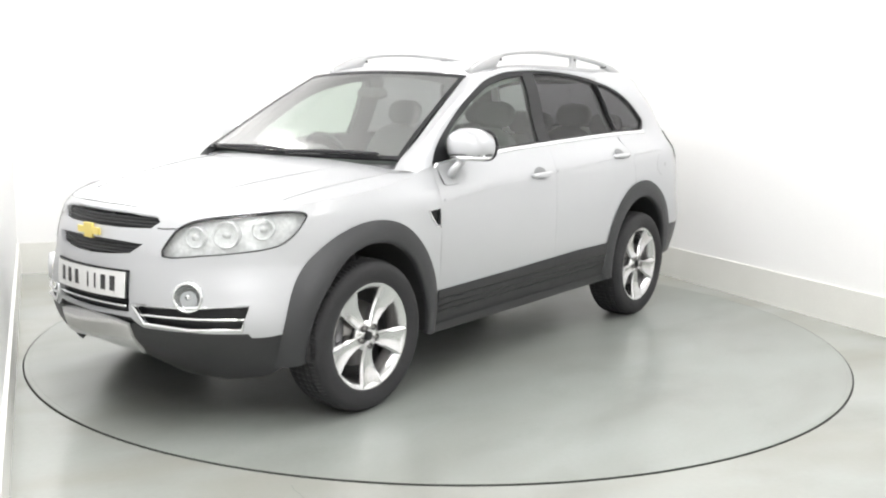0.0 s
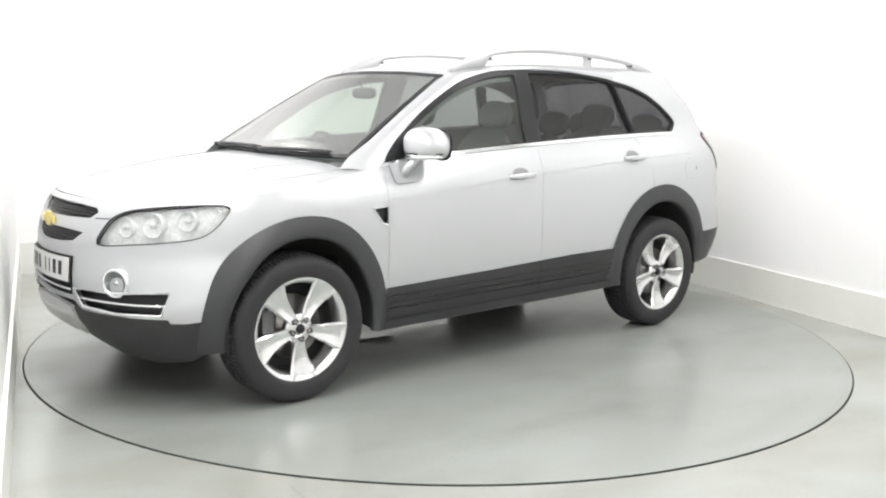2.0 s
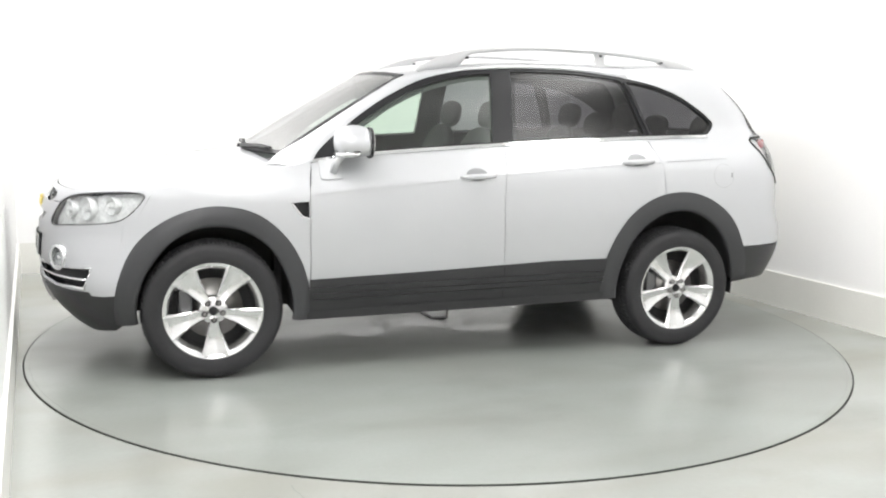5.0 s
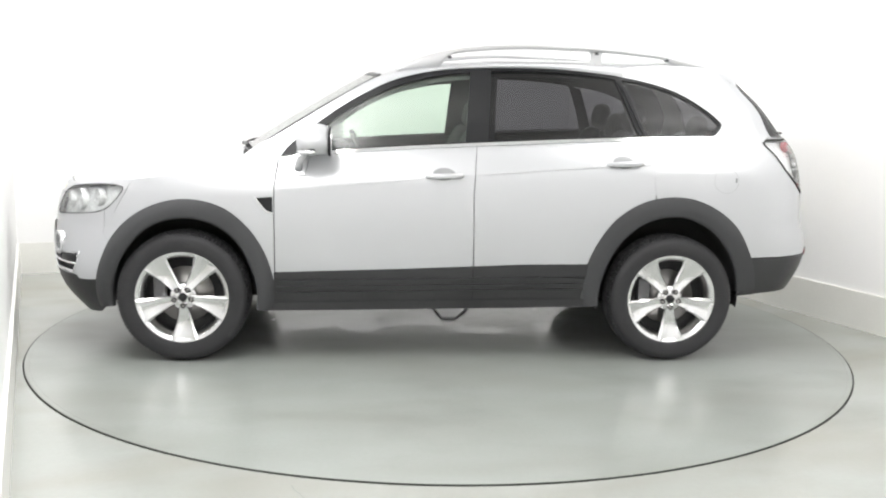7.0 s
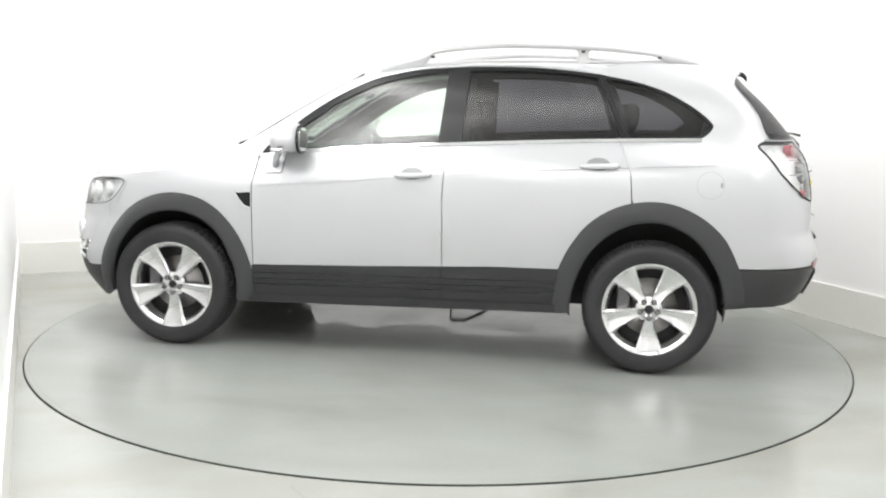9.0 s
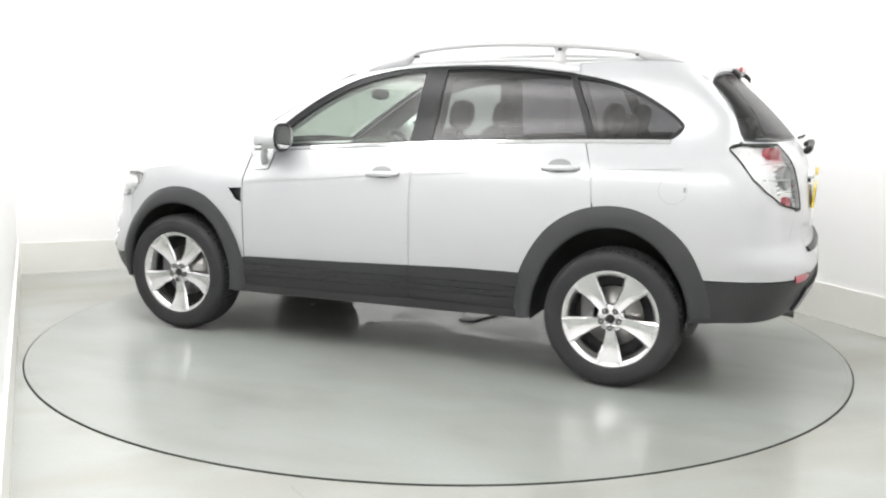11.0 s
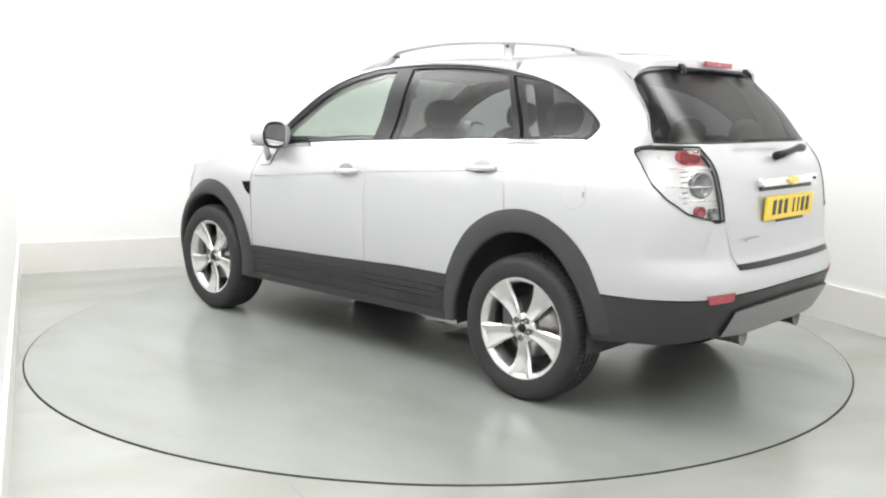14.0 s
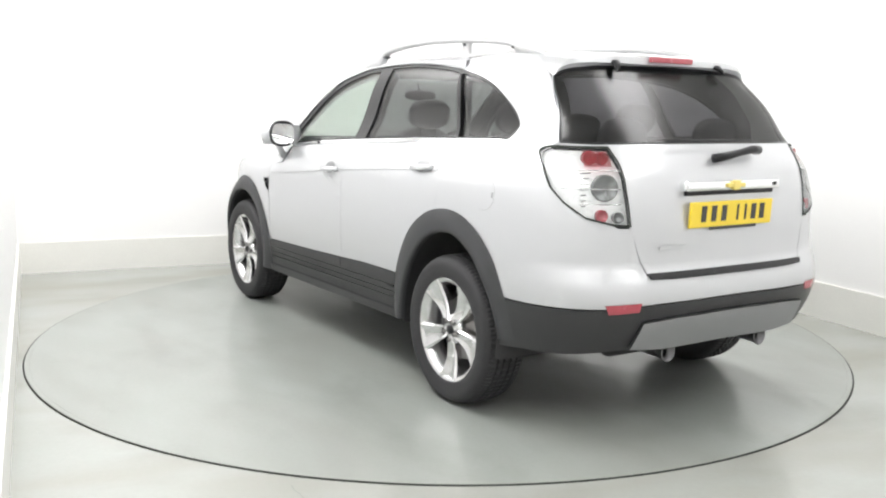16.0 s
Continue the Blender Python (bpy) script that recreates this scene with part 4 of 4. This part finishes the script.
def headlight(s):
    hl = skin("headlight", [(a * s, z) for a, z in LAMP_F], round_front, M_LENS, car, .04, su=S2, depth=0, lift=.002, label="clear headlight with a dark outline and silver bowls")
    big = [(a + (a - 44) * .04, z + (z - .86) * .06) for a, z in LAMP_F]
    skin("headlight_seal", [(a * s, z) for a, z in LAMP_F], round_front, M_PLASTIC, hl, .03, [[(a * s, z) for a, z in inset(LAMP_F, .005, S2)]], su=S2, lift=.003, depth=.01)
    skin("headlight_bowl", [(a * s, z) for a, z in big], round_front, M_BOWL, hl, .04, su=S2, lift=-.035, depth=0)
    for a, z, r in ((34.5, .848, .045), (42.5, .86, .056), (51.5, .882, .045)):
        c = round_front(a * s, z)
        out = Vector((math.cos(radians(a * .75)), s * math.sin(radians(a * .75)), .05))
        b = part("lamp_bowl", lathe([(.001, -.035), (r * .5, -.028), (r * .9, -.005), (r, .008), (r * 1.06, .004), (r * 1.06, -.03)], 28, axis="x"), M_BOWL, hl)
        b.matrix_basis = Matrix.Translation(c - out * .022) @ out.to_track_quat("X", "Z").to_matrix().to_4x4()
        bulb = part("lamp_bulb", lathe([(.001, .01), (.014, .004), (.018, -.02)], 16, axis="x"), M_BOWL, hl)
        bulb.matrix_basis = b.matrix_basis.copy()


headlight(1), headlight(-1)

# tail
GLASS_R = [(0, 1.27), (25, 1.268), (46, 1.265), (58.2, 1.268), (59.6, 1.33), (60.8, 1.40), (62.8, 1.50), (62.0, 1.562), (51, 1.586), (30, 1.603), (0, 1.61)]
gate_half = [(0, .745), (22.5, .745), (25.3, .83), (27.9, .93), (28.9, 1.03), (30.7, 1.135), (33.4, 1.20), (36.9, 1.262), (58.7, 1.266), (60.1, 1.33), (61.3, 1.40), (63.3, 1.51), (62.6, 1.572), (51, 1.600), (30, 1.615), (0, 1.622)]
tailgate = skin("tailgate", around(gate_half), round_back, M_PAINT, car, .045, [around(GLASS_R)], su=S2, lift=.002)
skin("rear_window", around(GLASS_R), round_back, M_REAR, tailgate, .04, su=S2, lift=-.002, depth=0, label="dark privacy rear glass")
skin("rear_window_seal", around(GLASS_R), round_back, M_BLACK, tailgate, .05, [around([(0, 1.280), (44, 1.276), (57.2, 1.280), (58.5, 1.33), (59.7, 1.40), (61.6, 1.50), (60.8, 1.554), (50.5, 1.577), (30, 1.593), (0, 1.600)])], su=S2, lift=.0, depth=.01)
for a0, a1, z in ((-23, 23, .815), (-23, 23, .79)):
    part("tailgate_crease", tube([round_back(a, z) + Vector((.003, 0, 0)) for a in np.linspace(a0, a1, 31)], .005, 6), M_PAINT, tailgate)
skin("tailgate_gap", around([(0, .736), (23, .736), (23, .752), (0, .752)]), round_back, M_GAP, car, .04, su=S2, lift=-.014, depth=0)
skin("boot_lip", around([(0, .718), (15, .718), (22, .720), (22.6, .742), (0, .744)]), round_back, M_BLACK, car, .04, su=S2, lift=.014, depth=.02, label="dark strip along the loading lip")
gx = TAIL(1.09)
garnish = part("tailgate_garnish", box(bmesh.new(), (.045, .60, .042), (gx - .012, 0, 1.098), None, .012), M_CHROME, tailgate, "chrome bar over the number plate", smooth=False)
boxed("garnish_shadow", (.02, .56, .02), (gx - .004, 0, 1.068), M_BLACK, tailgate)
emblem(gx - .04, 1.10, tailgate, .055, .020)
plate("rear_plate", TAIL(.98) - .016, .978, M_PLATE_Y, car, -1, -3)
tagged(bpy.data.objects["rear_plate"], "yellow number plate with black bars")
boxed("dealer_strip", (.004, .30, .014), (TAIL(.92) - .012, .0, .918), M_INK, car, 0)
boxed("boot_lettering_bar", (.003, .15, .012), (TAIL(.83) - .004, .36, .85), M_SATIN, tailgate, 0)
boxed("boot_lock", (.008, .016, .016), (gx - .037, -.26, 1.10), M_BLACK, tailgate, .003)
# spoiler with the high brake light
def spoiler_row(a):
    k = abs(a) / 63.2
    rim = round_back(a, 1.612 - .014 * k**2 - .046 * k**6)
    out = (rim - Vector((-1.3, 0, rim.z))).normalized()
    lip = rim + out * (.030 - .024 * k**3) + Vector((0, 0, .003 + .010 * k))
    top = on_roof(-1.585 - .02 * k**2, .598 * math.copysign(math.sin(radians(90 * k)), a) * .35 + .598 * .65 * a / 63.2)
    top.z += .003
    over = lip + Vector((0, 0, .030 - .020 * k**3)) - out * .006
    row = []
    for q in (0, .25, .5, .75, .92, 1):
        p = top.lerp(over, q)
        p.z += .030 * (1 - q) * q * (1 - .3 * k)
        row.append(p)
    return row + [lip, rim + out * .004, rim - out * .02]


# the ends lie on the quarter panels' edge
end = [on_side(x, z) + Vector((0, .001, 0)) for x, z in ((-1.598, 1.648), (-1.618, 1.642), (-1.640, 1.632), (-1.672, 1.605), (-1.715, 1.575), (-1.732, 1.564), (-1.742, 1.558), (-1.752, 1.552))] + [on_side(-1.74, 1.545)]
pull = [e - p for e, p in zip(end, spoiler_row(63.2))]
sp = []
for a in np.linspace(-63.2, 63.2, 61):
    k = (abs(a) / 63.2) ** 9
    sp.append([p + Vector((d.x, d.y * math.copysign(1, a), d.z)) * k for p, d in zip(spoiler_row(a), pull)])
bm = bmesh.new()
vs = [[bm.verts.new(q) for q in row] for row in sp]
for a, b in zip(vs, vs[1:]):
    for k in range(8):
        bm.faces.new((a[k], b[k], b[k + 1], a[k + 1]))
bmesh.ops.recalc_face_normals(bm, faces=bm.faces)
spoiler = part("roof_spoiler", bm, M_PAINT, car)
spoiler.data.set_sharp_from_angle(angle=radians(35))
boxed("brake_light_strip", (.018, .27, .026), (-1.842, 0, 1.638), M_RED, spoiler, .005, label="red high-level brake light")
for y in (-.33, .33):
    part("glass_hinge", tube([(-1.80, y, 1.622), (-1.832, y, 1.617), (-1.848, y * 1.03, 1.600), (-1.856, y * 1.06, 1.578)], [.016, .020, .015, .004], 8, flat=.7), M_BLACK, tailgate)
rw = part("rear_wiper", tube([(-2.185, -.20, 1.236), (-2.215, -.185, 1.246), (-2.222, -.14, 1.250), (-2.222, -.06, 1.236), (-2.218, .02, 1.222), (-2.205, .085, 1.212)], [.014, .021, .018, .015, .018, .020], 10), M_BLACK, tailgate, "black rear wiper")
part("wiper_blade", tube([(-2.165, .34, 1.285), (-2.18, .1, 1.288), (-2.18, -.18, 1.287)], .007, 6), M_RUBBER, rw)


def tail_light(s):
    shape = LIGHT
    tl = skin("tail_light", [(a * s, z) for a, z in shape], round_back, M_LENS, car, .035, su=S2, lift=.004, depth=0, label="clear tail light with red lamps and a black edge")
    skin("light_seal", [(a * s, z) for a, z in shape], round_back, M_GAP, tl, .03, [[(a * s, z) for a, z in inset(shape, .008, S2)]], su=S2, lift=.006, depth=.006)
    skin("light_bowl", [(a * s, z) for a, z in shape], round_back, M_PALE, tl, .035, su=S2, lift=-.03, depth=0, label="silver reflector")
    skin("red_block", [(a * s, z) for a, z in [(37.3, 1.243), (48.5, 1.241), (47.5, 1.178), (36.2, 1.180)]], round_back, M_PINK, tl, .03, su=S2, lift=.001, depth=0, label="pale red lens block")
    for a, z, r, mt, nm in ((45.0, 1.213, .030, M_RED, "red_lamp"), (39.6, 1.212, .027, M_RED, "red_lamp"), (37.5, 1.095, .056, M_LAMPGREY, "indicator_lamp"), (38.5, .982, .026, M_RED, "red_lamp"), (32.2, .975, .024, M_LAMPGREY, "reversing_lamp")):
        p = round_back(a * s, z)
        out = Vector((-math.cos(radians(a * .55)), s * math.sin(radians(a * .55)), .08)).normalized()
        b = part(nm, lathe([(.001, -.012), (r * .5, -.010), (r * .86, -.002), (r * .94, .002), (r, -.004), (r, -.03)], 24, axis="x"), mt, tl)
        b.matrix_basis = Matrix.Translation(p - out * .010) @ out.to_track_quat("X", "Z").to_matrix().to_4x4()
    for k in range(7):
        z = 1.155 - k * .022
        part("light_flute", tube([round_back((44.5 + k * .2) * s, z), round_back((49 - k * .3) * s, z - .004)], .0028, 6), M_LAMPGREY, tl)
    for z in (1.165, 1.03, 1.09):
        part("light_rib", tube([round_back(a * s, z) for a in np.linspace(32, 55 if z > 1.05 else 48, 9)], .003, 6), M_REFL, tl)


tail_light(1), tail_light(-1)
rear_half = [(0, .628), (20, .622), (40, .606), (60, .604), (bx(-1.745, .60), .60), (bx(-1.68, .70), .70), (bx(-1.60, .787), .787), (bx(-1.66, .7905), .7905), (38.4, .7955), (36.4, .86), (33.4, .93), (28, .93), (25.7, .83), (23, .735), (0, .732)]
rear_bumper = skin("rear_bumper", around(rear_half), round_back, M_PAINT, car, .045, su=S2, lift=.0025)
skin("lower_rear_bumper", around([(0, .622), (20, .616), (40, .600), (60, .598), (bx(-1.76, .595), .595), (bx(-1.78, .46), .46), (bx(-1.73, .375), .375), (67, .39), (49, .395), (28, .415), (0, .42)]), round_back, M_SILL, car, .05, su=S2, lift=.004, depth=.04, label="dark grey plastic lower rear bumper")
skin("rear_skid_plate", around([(0, .565), (13, .559), (24.8, .545), (26.4, .426), (15, .415), (0, .422)]), round_back, M_DULL, car, .04, su=S2, lift=.02, depth=.03, label="satin silver rear skid plate")
for s in (1, -1):
    skin("rear_reflector", [(a * s, z) for a, z in [(26, .628), (39.6, .622), (37.8, .584), (26.6, .592)]], round_back, M_RED, car, .03, su=S2, lift=.008, depth=.008, label="red rear reflector")
    part("exhaust_pipe", lathe([(.034, -.14), (.034, .0), (.04, .04), (.042, .045), (.036, .045), (.032, -.1)], 24, axis="x"), M_PIPE, car, "chrome exhaust tip").matrix_basis = Matrix.Translation((-2.165, .30 * s, .378)) @ Matrix.Rotation(radians(180), 4, "Z")


# wheels
def tyre_mesh():
    prof = [(.246, -.095), (.252, -.108), (.275, -.117), (.305, -.118), (.330, -.112), (.346, -.098), (.354, -.080)]
    for g in (-.052, -.018, .018, .052):
        prof += [(.358, g - .006), (.349, g - .004), (.349, g + .004), (.358, g + .006)]
    prof += [(.354, .080), (.346, .098), (.330, .112), (.318, .1165), (.305, .118), (.290, .1175), (.275, .117), (.252, .108), (.246, .095)]
    n = 204
    bm = bmesh.new()
    rings = []
    for i in range(n):
        ring = []
        for r, h in prof:
            shoulder = abs(h) > .056 and r > .335
            sipe = i % 2 == 0
            rr = r - (.007 if shoulder and sipe else 0) - (.005 if abs(h) < .056 and r > .355 and i % 3 == 0 else 0)
            a = 2 * math.pi * i / n
            ring.append(bm.verts.new((rr * math.cos(a), h, rr * math.sin(a))))
        rings.append(ring)
    for i in range(n):
        a, b = rings[i], rings[(i + 1) % n]
        for j in range(len(prof) - 1):
            bm.faces.new((a[j], a[j + 1], b[j + 1], b[j]))
    bmesh.ops.recalc_face_normals(bm, faces=bm.faces)
    me = bpy.data.meshes.new("tyre")
    bm.to_mesh(me)
    bm.free()
    me.shade_smooth()
    me.set_sharp_from_angle(angle=radians(40))
    return me


def spoke_mesh():
    """One blade of the wheel, pointing along +x, its face towards +y."""
    bm = bmesh.new()
    rows = []
    for t in np.linspace(0, 1, 9):
        r = .040 + t * .199
        w = .022 + .038 * t + .018 * t**3
        h = .088 - .014 * math.sin(math.pi * min(t * 1.1, 1)) + .014 * t**2
        rows.append([bm.verts.new(q) for q in ((r, h - .040, -w * .8), (r, h - .006, -w), (r, h + .002, -w * .8), (r, h - .009 * min(t * 2, 1), -w * .22), (r, h - .009 * min(t * 2, 1), w * .22), (r, h + .002, w * .8), (r, h - .006, w), (r, h - .040, w * .8))])
    for a, b in zip(rows, rows[1:]):
        for k in range(7):
            bm.faces.new((a[k], a[k + 1], b[k + 1], b[k]))
        bm.faces.new((a[7], a[0], b[0], b[7]))
    bm.faces.new(rows[0]), bm.faces.new(rows[-1])
    bmesh.ops.recalc_face_normals(bm, faces=bm.faces)
    me = bpy.data.meshes.new("spoke")
    bm.to_mesh(me)
    bm.free()
    me.shade_smooth()
    me.set_sharp_from_angle(angle=radians(35))
    me.materials.append(M_ALLOY)
    return me


TYRE, SPOKE = tyre_mesh(), spoke_mesh()
RIM = [(.246, -.10), (.205, -.09), (.200, .0), (.214, .055), (.222, .080), (.231, .094), (.240, .100), (.247, .102), (.252, .104), (.252, .098), (.246, .09)]
HUB = [(.001, .080), (.028, .080), (.034, .076), (.060, .080), (.072, .072), (.076, .045), (.05, .03), (.001, .03)]
CAP = [(.001, .094), (.017, .093), (.022, .089), (.024, .074)]
NUT = [(.001, .0), (.007, .0), (.0095, -.003), (.0095, -.02)]


def wheel(x, s, turn):
    w = part("wheel", TYRE, M_RUBBER, car, "black tyre on a five-spoke silver alloy rim")
    w.matrix_basis = Matrix.Translation((x, .785 * s, .3575)) @ Matrix.Rotation(0 if s > 0 else math.pi, 4, "Z")
    part("rim", lathe(RIM, 72), M_ALLOY, w, "silver alloy rim")
    part("hub", lathe(HUB, 40), M_ALLOY, w)
    part("hub_cap", lathe(CAP, 24), M_BLACK, w, "black hub cap")
    part("brake_disc", lathe([(.001, -.01), (.155, -.01), (.155, .004), (.07, .006), (.06, .03), (.001, .03)], 40), M_DISCM, w)
    caliper = boxed("brake_caliper", (.07, .06, .16), (.135, .0, .02), M_PIPE, w, .015)
    part("rim_back", lathe([(.001, -.03), (.21, -.03)], 40), M_DARK, w)
    for k in range(5):
        a = radians(turn + 72 * k)
        sp_ob = new("spoke", SPOKE)
        sp_ob.parent = w
        sp_ob.matrix_basis = Matrix.Rotation(-a, 4, "Y")
        n = part("wheel_nut", lathe(NUT, 8), M_DISCM, w)
        b = a
        n.location = (.048 * math.cos(b), .0945, .048 * math.sin(b))
        pocket = part("nut_pocket", lathe([(.001, .0), (.013, .0), (.0145, .002)], 14), M_BLACK, w)
        pocket.location = (.048 * math.cos(b), .0925, .048 * math.sin(b))


for wx in (1.3535, -1.3535):
    for s in (1, -1):
        wheel(wx, s, -92 if s > 0 else -80)

# wheel housings, floor and dark inner body
for wx in (1.3535, -1.3535):
    for s in (1, -1):
        bm = bmesh.new()
        rows = []
        ri = R_FI if wx > 0 else R_RI
        for a in np.linspace(-8, 188, 30):
            rows.append([bm.verts.new((wx + (ri(a) + d) * math.cos(radians(a)), s * y, .36 + (ri(a) + d) * math.sin(radians(a)))) for y, d in ((.878, -.001), (.80, .02), (.55, .02))])
        for a, b in zip(rows, rows[1:]):
            bm.faces.new((a[0], b[0], b[1], a[1]))
            bm.faces.new((a[1], b[1], b[2], a[2]))
        bm.faces.new([r[2] for r in rows])
        part("wheel_housing", bm, M_DARK, car)
box_bm = bmesh.new()
box(box_bm, (1.75, 1.60, .10), (0, 0, .385), bevel=.03)
box(box_bm, (3.9, .98, .12), (0.02, 0, .39), bevel=.04)
box(box_bm, (.5, 1.1, .12), (-1.92, 0, .47), bevel=.05)
part("floor_pan", box_bm, M_DARK, car, "black underbody", smooth=False)
part("exhaust_line", tube([(1.0, .1, .27), (.2, .12, .255), (-.5, .2, .255), (-1.3, .25, .28), (-1.9, .32, .37)], .03, 10), M_DISCM, car)
part("rear_silencer", tube([(-1.93, -.40, .375), (-1.93, .40, .375)], .085, 16, flat=.8), M_DARK, car)
part("rear_axle", tube([(-1.3535, -.7, .30), (-1.3535, .7, .30)], .04, 10), M_DARK, car)
part("jacking_plate", box(bmesh.new(), (.16, .10, .012), (-.18, .55, .255), None, .004), M_SATIN, car, smooth=False)
part("bulkhead", box(bmesh.new(), (.04, 1.35, .62), (1.0, 0, .72), None, .01), M_DARK, car, smooth=False)
part("radiator_support", box(bmesh.new(), (.05, .78, .40), (1.93, 0, .66), None, .01), M_DARK, car, smooth=False)

# cabin
dash = bmesh.new()
box(dash, (.50, 1.44, .16), (.80, 0, 1.045), bevel=.05)
box(dash, (.30, 1.40, .40), (.72, 0, .80), bevel=.05)
dashboard = part("dashboard", dash, M_TRIM, car, "dark grey dashboard")
part("instrument_hood", ellipsoid((.62, -.36, 1.13), (.13, .17, .05)), M_TRIM, dashboard)
ring = [(0, .185 * math.cos(a), .185 * math.sin(a)) for a in np.linspace(0, 2 * math.pi, 29)]
sw = part("steering_wheel", tube(ring, .015, 8), M_TRIM, car, "dark steering wheel")
sw.matrix_basis = Matrix.Translation((.40, -.36, 1.06)) @ Matrix.Rotation(radians(24), 4, "Y")
part("wheel_boss", ellipsoid((.03, 0, 0), (.03, .07, .06)), M_TRIM, sw)
for y0, z0 in ((-.18, 0), (.18, 0), (0, -.18)):
    part("wheel_arm", tube([(.02, 0, 0), (0, y0, z0)], .012, 6), M_TRIM, sw)


def seat(x, y, wide=.50, low=0.0):
    st = part("seat", ellipsoid((x + .02, y, .66), (.26, wide / 2, .10)), M_SEAT, car, "grey cloth seat")
    back = part("seat_back", ellipsoid((0, 0, .30), (.075, wide / 2, .33)), M_SEAT, st)
    back.matrix_basis = Matrix.Translation((x - .22, y, .68 - low)) @ Matrix.Rotation(radians(-16), 4, "Y")
    head = part("headrest", ellipsoid((0, 0, 0), (.05, .135, .085)), M_SEAT, st)
    head.matrix_basis = Matrix.Translation((x - .44, y, 1.36 - low)) @ Matrix.Rotation(radians(-10), 4, "Y")
    for dy in (-.05, .05):
        part("headrest_post", tube([(x - .42, y + dy, 1.22 - low), (x - .435, y + dy, 1.32 - low)], .006, 6), M_CHROME, st)


seat(.12, .37), seat(.12, -.37)
seat(-.78, .40, .46), seat(-.78, -.40, .46), seat(-.78, 0, .32, .06)
seat(-1.42, .30, .46, .07), seat(-1.42, -.30, .46, .07)
mirror_in = part("cabin_mirror", ellipsoid((.40, 0, 1.475), (.02, .12, .035)), M_TRIM, car, "dark rear-view mirror")
part("mirror_stalk", tube([(.40, 0, 1.48), (.43, 0, 1.55)], .008, 6), M_TRIM, mirror_in)


# ---- what moves ----
TURNS = [(0, 231.58), (.5, 229.49), (1, 226.47), (1.5, 222.97), (2, 219.43), (2.5, 215.95), (3, 212.4), (3.5, 208.85), (4, 205.25), (4.6, 201.05), (5.2, 196.88), (5.8, 192.7), (6.5, 187.85), (7, 184.33), (7.5, 181.03),
         (8, 177.72), (8.5, 174.43), (9, 170.98), (9.6, 166.85), (10.3, 162.08), (10.9, 157.95), (11.5, 153.87), (12, 150.3), (12.5, 146.92), (13, 143.41), (13.5, 140.0), (14, 136.47), (14.5, 133.1), (15, 129.51), (15.5, 126.13), (16, 122.53)]


def motions():
    walk(turntable, [(t, Matrix.Rotation(radians(a), 4, "Z")) for t, a in TURNS])
    walk(car, [(t, Matrix.Rotation(radians(a), 4, "Z") @ Matrix.Translation((OFFSET_X, OFFSET_Y, 0))) for t, a in TURNS])


motions()
